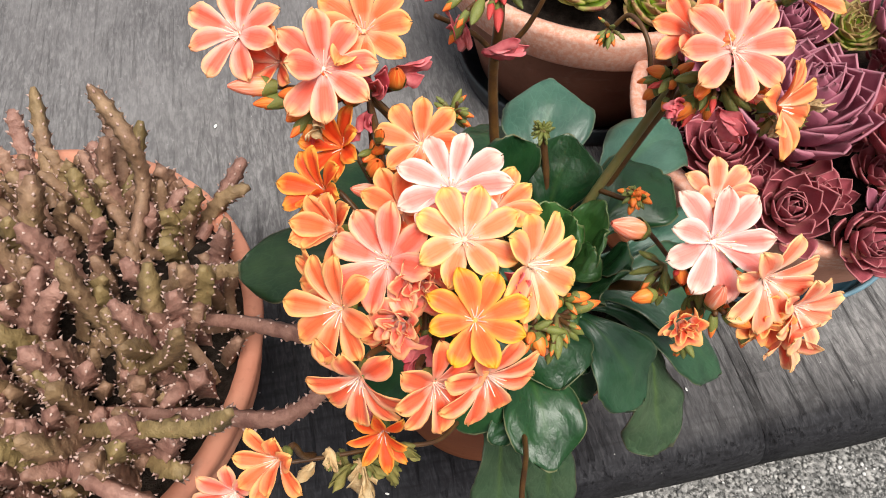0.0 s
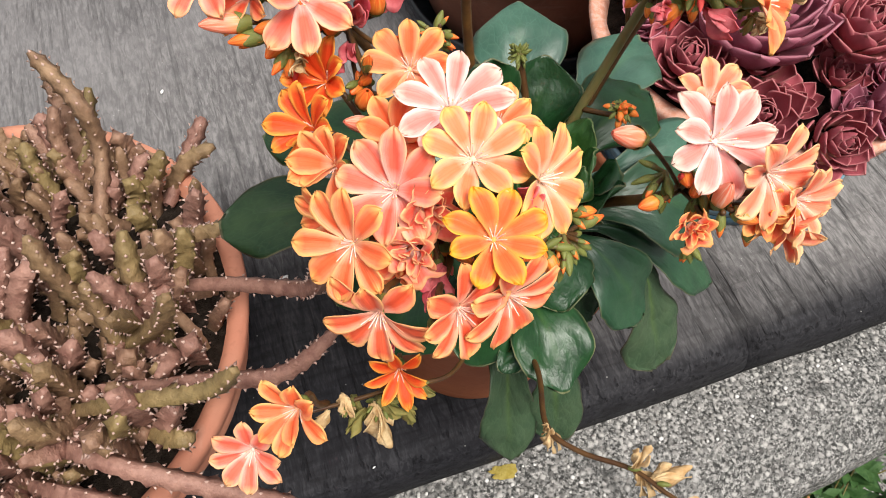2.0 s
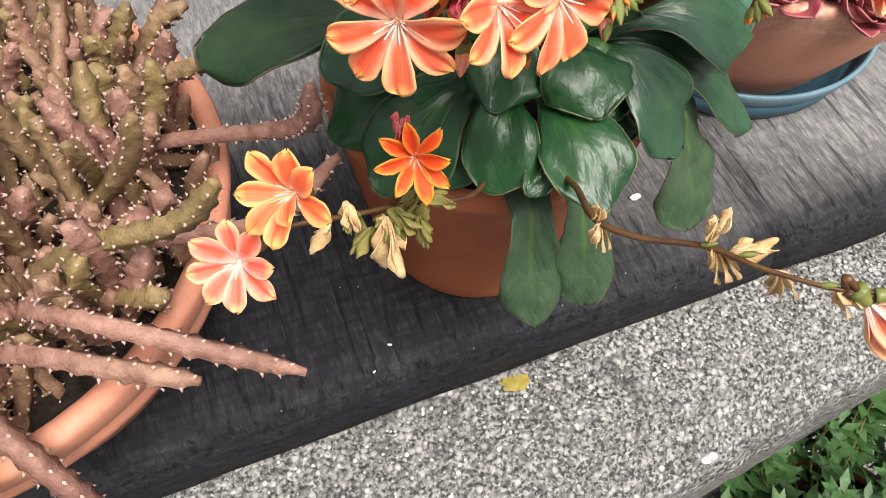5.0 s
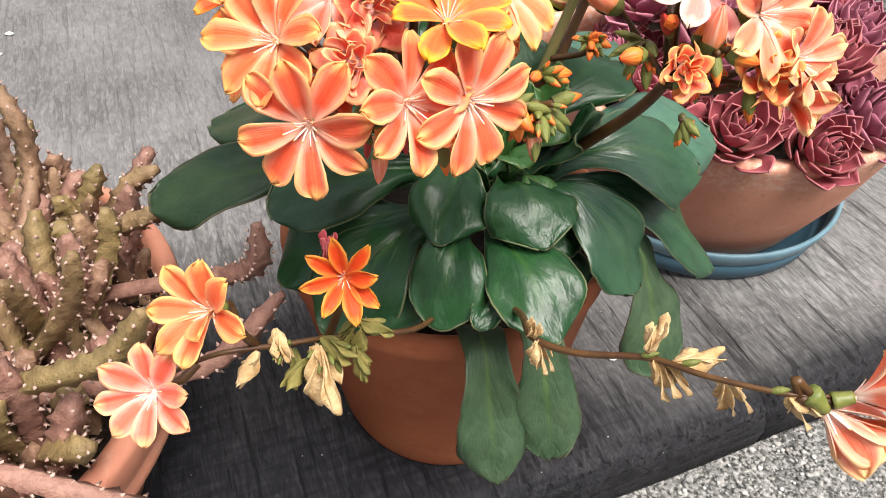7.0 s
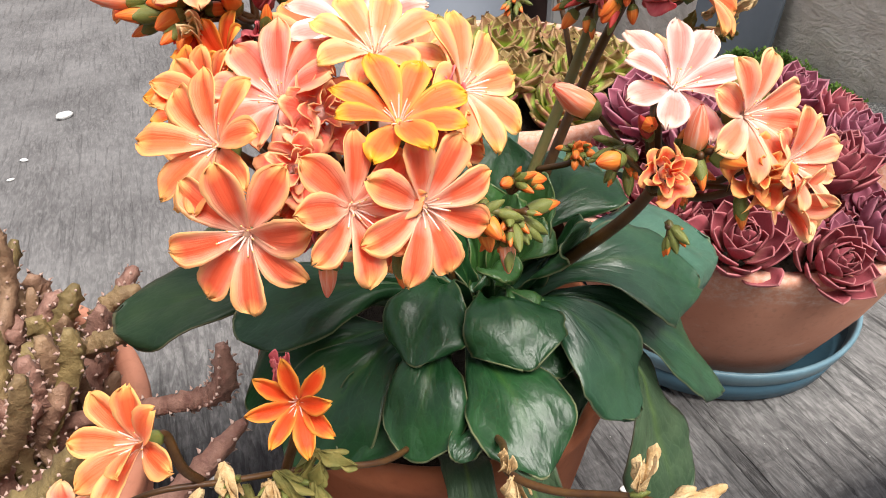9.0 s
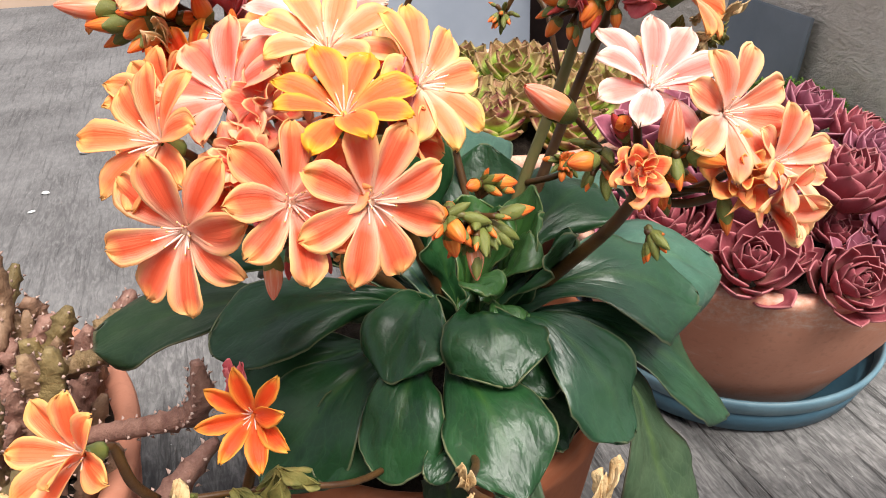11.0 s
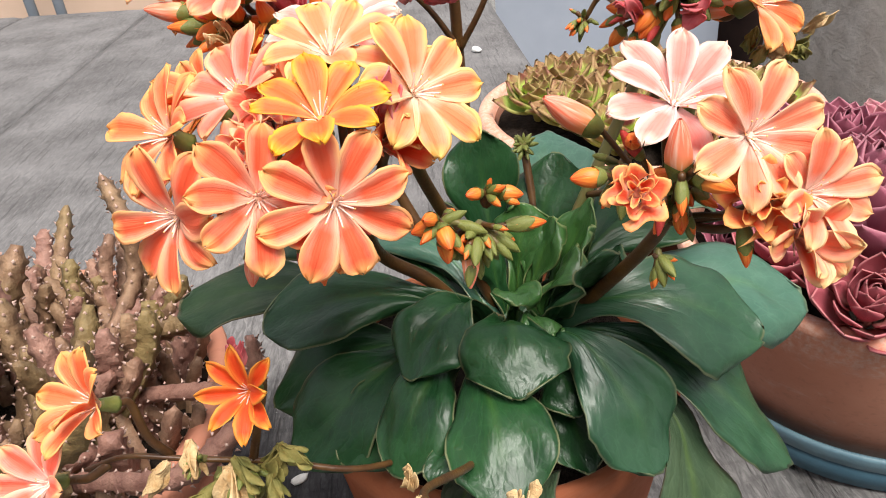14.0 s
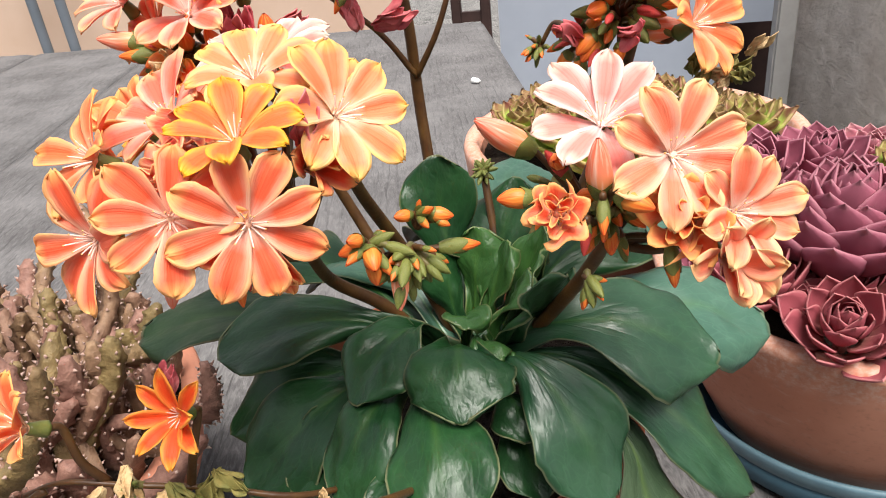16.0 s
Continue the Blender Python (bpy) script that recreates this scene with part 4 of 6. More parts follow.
def bud_mesh(style, material):
    """A pointed bud along +z, length 1, with sepals clasping its base."""
    bm = bmesh.new()
    wide, reach, blunt = ((0.19, 0.68, 0.0), (0.30, 0.33, 0.10), (0.17, 0.30, 0.0), (0.215, 0.30, 0.0), (0.20, 0.93, 0.0))[style]

    def girth(v):
        return wide * (math.sin(math.pi * min(1, v * 0.88 + 0.10)) ** 0.6 * (1.12 - 0.34 * v) + blunt * v * (1 - v))

    def body(u, v):
        a = 2 * math.pi * u
        r = girth(v) * (1 + 0.08 * math.sin(5 * a + 5 * v))
        return Vector((r * math.cos(a), r * math.sin(a), v))

    sheet(body, 12, 10, bm, 0, close_u=True)
    for k in range(3):
        def sepal(u, v, k=k):
            a = 2 * math.pi * (k / 3 + (u - 0.5) * 0.62 * math.cos(v * 1.5) ** 0.8)
            r = girth(v * reach) * (1.04 + 0.06 * v * v) + 0.010
            return Vector((r * math.cos(a), r * math.sin(a), reach * v - 0.03 * (1 - v)))
        sheet(sepal, 5, 5, bm, 1)
    bmesh.ops.recalc_face_normals(bm, faces=bm.faces[:])
    return mesh_of("bud", bm, material, CALYX)


BUDS = {"orange": bud_mesh(0, BUD_ORANGE), "round": bud_mesh(1, BUD_ORANGE), "coral": bud_mesh(3, BUD_CORAL), "green": bud_mesh(4, CALYX), "red": bud_mesh(2, BUD_RED)}


def bud(at, toward, size, kind="orange", stem_from=None, parent=None):
    """A bud whose base is at a place and which points along toward."""
    at, d = Vector(at), Vector(toward).normalized()
    m = Matrix.Translation(at) @ d.to_track_quat("Z", "Y").to_matrix().to_4x4() @ Matrix.Diagonal((size, size, size, 1))
    b = place("bud", BUDS[kind], parent or lewisia, m)
    if stem_from is not None:
        s = Vector(stem_from)
        part("pedicel", tube([s, (s + at) / 2 - d * size * 0.2, at - d * size * 0.15, at + d * size * 0.05], 0.0008, 0.0009, 6), STALK_GREEN if kind == "green" else STALK, parent or lewisia)
    return b


def bud_cluster(at, axis, n, spread, size, kinds, seed, parent=None):
    rnd = random.Random(seed)
    axis = Vector(axis).normalized()
    at = Vector(at)
    for i in range(n):
        d = Vector((rnd.gauss(0, 1), rnd.gauss(0, 1), rnd.gauss(0, 1))).normalized()
        d = (d + axis * rnd.uniform(0.5, 1.1)).normalized()
        s = size * rnd.uniform(0.65, 1.25)
        out = spread * rnd.uniform(0.45, 1.0)
        tip = (d + Vector((0, 0, -0.45))).normalized()
        bud(at + d * out - tip * s * 0.5, tip, s, rnd.choice(kinds), at - axis * spread * 0.3, parent)


def double_flower(at, az, el, size, palette, seed, parent=None):
    """A crumpled, half-open flower: ruffled petals wrapped round one another like a small rose."""
    rnd = random.Random(seed)
    m = facing(at, az, el)
    f = part("flower", moved(lathe([(0, 0), (size * 0.2, size * 0.1), (0, size * 0.25)], 10), m @ Matrix.Translation((0, 0, -size * 0.3))), PETALS[palette], parent or lewisia, "crumpled half-open flower")
    for i in range(11):
        ring = i / 10
        turn, span = radians(137.5 * i), radians(150 - 50 * ring)
        tall = size * (0.62 - 0.18 * ring) * rnd.uniform(0.85, 1.15)
        reach, wave = size * (0.10 + 0.68 * ring) * rnd.uniform(0.9, 1.1), rnd.uniform(0, 6)

        def wrap(u, v, ring=ring, turn=turn, span=span, tall=tall, reach=reach, wave=wave):
            k = 2 * u - 1
            a = turn + span * k * 0.5 * (0.35 + 0.65 * v)
            ruffle = v * v * (0.13 * math.sin(5.5 * k + wave) + 0.10 * noise.noise((k * 2.4, v * 2, wave * 3)))
            rad = reach * (0.25 + 0.75 * v**0.8) + size * (0.06 + ruffle)
            z = tall * (1.25 * v - (0.25 + 0.30 * ring) * v * v - 0.34 * v * k * k) - size * 0.25 + size * 0.5 * ruffle
            return m @ Vector((rad * math.cos(a), rad * math.sin(a), z))

        part("petal", slab(wrap, 12, 8, size * 0.012), PETALS[palette], f)
    return f


def withered(at, toward, size, seed, material=None, parent=None):
    """A dry, twisted flower remnant."""
    rnd = random.Random(seed)
    at, d = Vector(at), Vector(toward).normalized()
    bm = bmesh.new()
    for k in range(6):
        e = Vector((rnd.uniform(-1, 1), rnd.uniform(-1, 1), rnd.uniform(-1, 1))) * size * 0.25
        p = [at, at + d * size * 0.4 + e * 0.6, at + d * size * 0.75 + e, at + d * size + e * 1.1]
        path = curve_through(p, 4)
        fr = list(frames_along(path))

        def strip(u, v, fr=fr, k=k):
            q, dd, a, b = fr[min(int(v * (len(fr) - 1) + 0.5), len(fr) - 1)]
            ang = 2.2 * v + k * 1.6
            w = size * 0.17 * math.sin(math.pi * (0.15 + 0.8 * v)) * (1 + 0.3 * math.sin(9 * v + k))
            kk = 2 * u - 1
            return q + (a * math.cos(ang) + b * math.sin(ang)) * kk * w + d.cross(a) * (abs(kk) * w * 0.5)
        sheet(strip, 4, len(fr) - 1, bm)
    thicken(bm, size * 0.02)
    return part("withered_flower", bm, material or DRY, parent or lewisia, "dry papery spent flower")


# flower heads: place, azimuth, elevation, radius, colours, petals, closing
HEAD_FRONT = Vector((-0.008, 0.040, 0.228))
for row in (
    ((0.0021, -0.0006, 0.2582), 30, 14, 0.0155, "coral", 8, 2, 8),
    ((-0.0119, -0.0046, 0.2616), 34, 20, 0.0147, "coral", 8, 4, 30),
    ((-0.0326, -0.0004, 0.2553), -19, 13, 0.0160, "coral", 8, 2, 12),
    ((-0.0380, 0.0144, 0.2675), -40, 42, 0.0160, "peach", 8, 9, 20),
    ((-0.0012, 0.0090, 0.2720), 10, 68, 0.0143, "yellow", 8, 6, 10),
    ((-0.0255, 0.0283, 0.2705), -28, 54, 0.0165, "pink", 8, 10, 10),
    ((-0.0042, 0.0303, 0.2790), 12, 68, 0.0150, "cream", 8, 4, 15),
    ((-0.0079, 0.0488, 0.2777), 0, 68, 0.0170, "white", 9, 4, 0),
    ((0.0143, 0.0277, 0.2706), 56, 34, 0.0168, "cream", 8, 2, 25),
    ((-0.0177, 0.0740, 0.2690), -6, 62, 0.0150, "peach", 8, 10, 0),
    ((-0.0440, 0.0800, 0.2600), -40, 56, 0.0150, "orange", 8, 22, 0),
    ((-0.0490, 0.0640, 0.2560), -55, 46, 0.0150, "orange", 8, 22, 30),
):
    flower(*row[:7], spin=row[7], stem_from=HEAD_FRONT)
for row in (
    ((-0.0240, 0.0210, 0.2500), -30, 30, 0.0120, "coral", 8, 34, 0),
    ((-0.0020, 0.0170, 0.2440), 10, -30, 0.0120, "coral", 8, 44, 15),
    ((-0.0400, 0.0300, 0.2560), -62, 22, 0.0150, "peach", 8, 28, 0),
    ((0.0060, 0.0240, 0.2600), 62, 16, 0.0132, "coral", 7, 44, 0),
    ((-0.0230, 0.0500, 0.2640), -30, 60, 0.0150, "peach", 8, 26, 0),
    ((-0.0420, 0.0440, 0.2630), -50, 46, 0.0150, "peach", 8, 26, 20),
    ((0.0060, 0.0520, 0.2640), 30, 56, 0.0140, "cream", 8, 28, 10),
):
    flower(*row[:7], spin=row[7], stem_from=HEAD_FRONT)
double_flower((-0.0225, 0.0115, 0.2630), -20, 35, 0.0100, "pink", 3)
double_flower((-0.0165, 0.0200, 0.2710), 20, 30, 0.0115, "pink", 5)
HEAD_RIGHT = Vector((0.074, 0.050, 0.226))
for row in (
    ((0.0725, 0.0440, 0.2600), 6, 58, 0.0178, "white", 9, 10, 0),
    ((0.0875, 0.0338, 0.2560), 22, 24, 0.0172, "salmon", 8, 4, 20),
    ((0.1010, 0.0320, 0.2425), 34, 26, 0.0150, "salmon", 8, 20, 0),
    ((0.0985, 0.0280, 0.2345), 24, 0, 0.0140, "salmon", 7, 26, 10),
    ((0.0800, 0.0660, 0.2520), 12, 66, 0.0140, "salmon", 8, 24, 0),
):
    flower(*row[:7], spin=row[7], stem_from=HEAD_RIGHT)
double_flower((0.0628, 0.0197, 0.2495), 0, 30, 0.0088, "coral", 8)
double_flower((0.0905, 0.0265, 0.2440), 0, 30, 0.0130, "peach", 9)
HEAD_LEFT_BACK = Vector((-0.0365, 0.0985, 0.2678))
for row in (
    ((-0.0764, 0.1021, 0.2882), -30, 58, 0.0164, "pink", 8, 4, 0),
    ((-0.0489, 0.0906, 0.2846), 10, 52, 0.0181, "pink", 8, 14, 0),
    ((-0.0365, 0.1030, 0.2891), 10, 60, 0.0159, "peach", 8, 10, 0),
    ((-0.0649, 0.1012, 0.2776), -40, 40, 0.0146, "coral", 8, 20, 0),
    ):
    flower(*row[:7], spin=row[7], stem_from=HEAD_LEFT_BACK)
HEAD_RIGHT_BACK = Vector((0.0803, 0.1145, 0.2740))
for row in (
    ((0.0812, 0.0994, 0.2873), 6, 58, 0.0177, "pink", 8, 4, 0),
    ((0.0985, 0.0905, 0.2715), 50, 30, 0.0168, "peach", 8, 10, 0),
    ((0.0705, 0.1091, 0.2855), -20, 50, 0.0146, "coral", 8, 14, 0),
    ((0.1042, 0.1189, 0.2935), 60, 50, 0.0146, "peach", 8, 18, 0),
):
    flower(*row[:7], spin=row[7], stem_from=HEAD_RIGHT_BACK)

# buds and spent flowers of the heads behind
for p, d, s, k in (
    ((-0.0401, 0.0879, 0.2731), (-0.2, -0.3, 1), 0.0090, "round"), ((-0.0268, 0.0959, 0.2731), (0.1, -0.3, 1), 0.0105, "round"), ((-0.0595, 0.0879, 0.2740), (-1, -0.3, 0.1), 0.0130, "orange"),
    ((-0.0613, 0.0914, 0.2714), (-1, -0.2, -0.4), 0.0100, "orange"), ((-0.0542, 0.0826, 0.2722), (-0.6, -0.8, -0.3), 0.0095, "orange"), ((-0.0649, 0.0897, 0.2776), (-1, -0.2, 0.2), 0.0150, "coral"),
    ((-0.0330, 0.0690, 0.2600), (0.2, -0.3, 1), 0.0100, "round"), ((-0.0300, 0.0600, 0.2600), (-0.6, -0.3, 0.6), 0.0130, "coral"), ((-0.0312, 0.0720, 0.2722), (0.2, -0.3, 1), 0.0085, "orange"),
    ((-0.0241, 0.0844, 0.2687), (0.5, -0.3, 0.8), 0.0080, "orange"),
):
    bud(p, d, s, k, HEAD_LEFT_BACK)
for i, (p, d, s) in enumerate((((-0.0330, 0.0950, 0.2714), (0.1, -0.4, 0.9), 0.013), ((-0.0436, 0.1056, 0.2722), (0.2, -0.2, 1), 0.014), ((-0.0277, 0.1021, 0.2740), (0.8, -0.2, 0.4), 0.014), ((-0.0029, 0.1162, 0.2722), (-0.3, -0.3, 1), 0.014),
                               ((0.0024, 0.1127, 0.2740), (0.9, -0.3, 0.4), 0.014), ((-0.0365, 0.0897, 0.2669), (0.0, -0.9, 0.2), 0.012), ((0.0697, 0.0950, 0.2687), (-0.4, -0.8, 0.3), 0.013), ((0.0803, 0.0897, 0.2705), (0.2, -0.9, 0.2), 0.014),
                               ((0.0090, 0.0220, 0.2640), (0.3, -0.3, 1), 0.013), ((-0.0140, 0.0140, 0.2520), (-0.2, -0.9, 0.3), 0.014))):
    withered(p, d, s, 140 + i, PINK_DRY)
withered((-0.050, 0.082, 0.270), (0.0, -0.7, 0.5), 0.012, 160)

# stalks
for pts, r0, r1 in (
    ([(0.020, 0.082, 0.160), (0.004, 0.078, 0.186), (-0.010, 0.066, 0.205), (-0.008, 0.045, 0.230), (-0.010, 0.030, 0.250)], 0.0025, 0.0016),
    ([(0.026, 0.090, 0.160), (0.012, 0.085, 0.200), (0.006, 0.062, 0.236), (0.010, 0.042, 0.255)], 0.0026, 0.0016),
    ([(0.040, 0.086, 0.160), (0.058, 0.070, 0.190), (0.070, 0.054, 0.216), (0.078, 0.048, 0.236)], 0.0025, 0.0017),
    ([(0.036, 0.092, 0.158), (0.050, 0.105, 0.195), (0.069, 0.117, 0.238), (0.077, 0.117, 0.266)], 0.0024, 0.0017),
    ([(0.038, 0.098, 0.158), (0.060, 0.118, 0.192), (0.078, 0.128, 0.232), (0.086, 0.114, 0.268)], 0.0024, 0.0017),
    ([(0.024, 0.100, 0.158), (0.014, 0.128, 0.190), (0.009, 0.138, 0.236), (0.009, 0.134, 0.272), (0.006, 0.130, 0.300)], 0.0025, 0.0018),
    ([(0.014, 0.094, 0.158), (-0.012, 0.112, 0.200), (-0.030, 0.108, 0.245), (-0.044, 0.100, 0.272)], 0.0024, 0.0015),
    ([(0.034, 0.100, 0.160), (0.036, 0.118, 0.186), (0.032, 0.132, 0.212)], 0.0018, 0.0015),
    ([(0.0096, 0.136, 0.250), (0.000, 0.128, 0.268), (-0.014, 0.118, 0.284)], 0.0012, 0.0009),
    ([(0.0096, 0.136, 0.250), (0.020, 0.134, 0.268), (0.028, 0.136, 0.290)], 0.0012, 0.0009),
    ([(0.055, 0.107, 0.205), (0.064, 0.097, 0.212), (0.066, 0.094, 0.218)], 0.0012, 0.0010),
):
    part("flower_stalk", tube(pts, r0, r1, 10, steps=8), STALK_GREEN if pts[0] == (0.036, 0.092, 0.158) else STALK, lewisia)

# buds
for k in range(3):  # umbel of drooping buds below its star of stalks
    bud_cluster((0.0268, 0.0280, 0.2345), (0.05 * (k - 1), -0.45, -0.35), 13, 0.0080 + 0.0014 * k, 0.0054 + 0.0005 * k, ("green", "orange", "green"), 21 + 40 * k)
bud((0.0250, 0.0235, 0.2335), (0.0, -0.45, -0.9), 0.0100, "coral", (0.0268, 0.028, 0.2345))
bud((0.0330, 0.0340, 0.2335), (1.0, 0.4, -0.1), 0.0105, "orange", (0.0275, 0.0285, 0.2350))
bud_cluster((0.0262, 0.0250, 0.2350), (0.0, -0.7, 0.5), 5, 0.0034, 0.0036, ("round",), 33)
bud_cluster((0.0285, 0.0330, 0.2410), (0.2, -0.3, 0.8), 6, 0.0065, 0.0054, ("round", "orange", "round"), 22)
bud_cluster((0.0185, 0.0230, 0.2385), (0.3, -0.6, 0.3), 10, 0.0080, 0.0064, ("orange", "round", "green"), 34)
bud_cluster((0.0692, 0.0255, 0.2285), (0.0, -0.5, -0.7), 9, 0.0045, 0.0056, ("orange", "green"), 23)
bud_cluster((0.0655, 0.0950, 0.2165), (0.0, -0.4, 0.5), 34, 0.0062, 0.0042, ("round", "green", "round"), 24)
bud_cluster((0.0318, 0.1325, 0.2120), (0.0, -0.2, 0.9), 44, 0.0050, 0.0040, ("green",), 25)
bud_cluster((-0.0080, 0.0950, 0.2600), (-0.1, -0.3, 0.9), 26, 0.0080, 0.0054, ("green", "green", "orange"), 26)
bud_cluster((-0.0330, 0.0760, 0.2600), (0.0, -0.2, 0.9), 16, 0.0075, 0.0056, ("green", "round", "orange"), 27)
bud_cluster((-0.0510, 0.0890, 0.2715), (-0.3, -0.4, -0.2), 22, 0.0110, 0.0074, ("orange", "round", "red"), 28)
bud_cluster((0.0060, 0.1180, 0.2960), (0.0, -0.4, 0.5), 30, 0.0230, 0.0082, ("orange", "red", "red", "green"), 29)
bud_cluster((0.0800, 0.1010, 0.2710), (0.0, -0.6, 0.2), 30, 0.0170, 0.0080, ("orange", "round", "red", "green"), 30)
bud_cluster((0.0700, 0.1090, 0.2640), (-0.5, -0.4, 0.2), 16, 0.0120, 0.0070, ("orange", "green", "round", "red"), 46)
bud_cluster((0.0750, 0.0420, 0.2370), (0.1, -0.8, 0.1), 19, 0.0135, 0.0072, ("orange", "round", "green"), 31)
bud_cluster((-0.0160, 0.0300, 0.2460), (0.0, -0.8, -0.2), 22, 0.0190, 0.0074, ("red", "orange", "round"), 32)
bud_cluster((0.0620, 0.0440, 0.2420), (-0.3, -0.6, 0.0), 14, 0.0090, 0.0062, ("green", "orange", "green"), 47)
bud((0.0555, 0.0540, 0.2505), (-0.0137, -0.0045, 0.0108), 0.0175, "coral", HEAD_RIGHT)
bud((0.0635, 0.0365, 0.2545), (-0.2, -0.8, 0.3), 0.0068, "round", HEAD_RIGHT)
bud((0.0565, 0.0325, 0.2472), (-1, -0.3, 0.10), 0.0082, "round", HEAD_RIGHT)
bud((0.0755, 0.0240, 0.2512), (0.8, -0.4, -0.2), 0.0086, "round", HEAD_RIGHT)
bud((0.0725, 0.0240, 0.2500), (0.0, -0.6, -0.8), 0.0078, "orange", HEAD_RIGHT)
bud((0.0650, 0.0370, 0.2500), (-0.5, -0.3, 0.8), 0.0100, "red", HEAD_RIGHT)
bud((0.0875, 0.0270, 0.2370), (0.1, -0.3, -0.9), 0.0098, "orange", HEAD_RIGHT)
bud((0.0722, 0.0275, 0.2495), (-0.05, -0.1, 1), 0.0140, "coral", HEAD_RIGHT)
bud((0.0690, 0.0250, 0.2440), (-0.1, -0.3, -0.9), 0.0075, "red", HEAD_RIGHT)
bud_cluster((0.0538, 0.1472, 0.2540), (-0.3, -0.5, 0.2), 14, 0.0065, 0.0048, ("green", "green", "orange"), 35)
part("flower_stalk", tube([(0.069, 0.118, 0.238), (0.066, 0.132, 0.260), (0.060, 0.145, 0.264), (0.0545, 0.1475, 0.256)], 0.0011, 0.0009, 8), STALK, lewisia)
bud((0.0830, 0.0980, 0.2700), (1, -0.25, 0.0), 0.0170, "coral", HEAD_RIGHT_BACK)
for i in range(9):
    withered((0.102 + 0.0020 * i, 0.104 - 0.002 * (i % 3), 0.254 + 0.002 * (i % 4)), (math.sin(i * 2.1), -0.6, math.cos(i * 1.7)), 0.008, 120 + i, DRY if i % 2 else DRY_GREEN)
bud((-0.0175, -0.0005, 0.2480), (-0.15, -0.3, -1), 0.0090, "coral", HEAD_FRONT)
bud((-0.0035, 0.0000, 0.2470), (0.1, -0.3, -1), 0.0080, "orange", HEAD_FRONT)

# the stem trailing to the left over the carrion flower
LEFT_STEM = [(0.004, 0.036, 0.150), (-0.010, 0.012, 0.168), (-0.030, 0.006, 0.176), (-0.050, 0.000, 0.182), (-0.066, -0.004, 0.186), (-0.080, -0.004, 0.180)]
part("trailing_stem", tube(LEFT_STEM, 0.0010, 0.0007, 8), STALK, lewisia)
flower((-0.0292, 0.0018, 0.2052), -2, 34, 0.0128, "orange", 8, 14, 8, (-0.036, 0.005, 0.178), slim=0.86)
flower((-0.0620, -0.0095, 0.2095), -24, 38, 0.0150, "peach", 8, 22, 0, (-0.056, 0.000, 0.183), slim=0.94)
flower((-0.0810, -0.0145, 0.1865), -12, 40, 0.0140, "pink", 8, 16, 10, (-0.072, -0.004, 0.183))
rnd = random.Random(4)
for i in range(9):
    withered((-0.038 + rnd.uniform(-0.010, 0.012), 0.004 + rnd.uniform(-0.006, 0.006), 0.176 + rnd.uniform(-0.008, 0.010)), (rnd.uniform(-1, 1), rnd.uniform(-1, 0.4), rnd.uniform(-1, 0.8)), 0.010, 40 + i, DRY_GREEN)
bud_cluster((-0.0370, 0.0010, 0.1770), (0.2, -0.5, 0.0), 20, 0.0075, 0.0042, ("green",), 48)
bud_cluster((-0.0480, 0.0000, 0.1810), (-0.2, -0.5, 0.0), 8, 0.0045, 0.0040, ("green",), 49)
withered((-0.0390, -0.0020, 0.1820), (0.05, -0.4, -1), 0.019, 60)
withered((-0.0560, -0.0030, 0.1840), (-0.5, -0.3, -0.8), 0.011, 61)
withered((-0.0500, 0.0010, 0.1880), (0.1, -0.5, -0.8), 0.010, 62)
withered((-0.0325, 0.0050, 0.2080), (0.0, 0.2, 1), 0.0085, 173, PINK_DRY)
withered((-0.0315, 0.0045, 0.2080), (-0.2, 0.1, 1), 0.0080, 174, PINK_DRY)

# the stem trailing to the right, close to the camera
RIGHT_STEM = [(0.022, 0.036, 0.150), (0.022, 0.006, 0.177), (0.0175, -0.020, 0.198), (0.025, -0.031, 0.204), (0.0388, -0.0400, 0.2110), (0.047, -0.050, 0.216), (0.0586, -0.0590, 0.2200), (0.068, -0.062, 0.221)]
part("trailing_stem", tube(RIGHT_STEM, 0.0012, 0.0005, 8), STALK, lewisia)
for i, (p, d, s) in enumerate((((0.0175, -0.024, 0.201), (0.2, -0.2, -0.9), 0.010), ((0.0165, -0.024, 0.203), (-0.1, 0.1, 1), 0.006), ((0.0388, -0.040, 0.213), (0.2, 0.3, 0.8), 0.008), ((0.0400, -0.0410, 0.212), (0.5, -0.2, -0.7), 0.012),
                             ((0.0430, -0.0440, 0.214), (0.9, 0.1, -0.1), 0.011), ((0.0500, -0.0520, 0.217), (0.5, -0.1, -0.8), 0.011), ((0.0600, -0.0600, 0.2200), (0.7, -0.1, -0.6), 0.009))):
    withered(p, d, s, 80 + i)
for p in ((0.0375, -0.0395, 0.2115), (0.0440, -0.0455, 0.2150), (0.0570, -0.0580, 0.2195)):
    bud(p, (0.5, -0.2, 0.3), 0.0040, "green")
flower((0.0715, -0.0630, 0.2215), 80, 22, 0.0130, "salmon", 7, 40, 0, (0.064, -0.061, 0.2205))
flower((0.0670, -0.0625, 0.2180), 60, -38, 0.0165, "salmon", 6, 62, 0, (0.062, -0.0605, 0.2205))

# ---- the carrion flower ----
stapelia = thing("stapelia_plant", STAPELIA_POT + Vector((0, 0, 0.097)), "carrion-flower succulent with crowded mauve and olive toothed stems", "succulent")


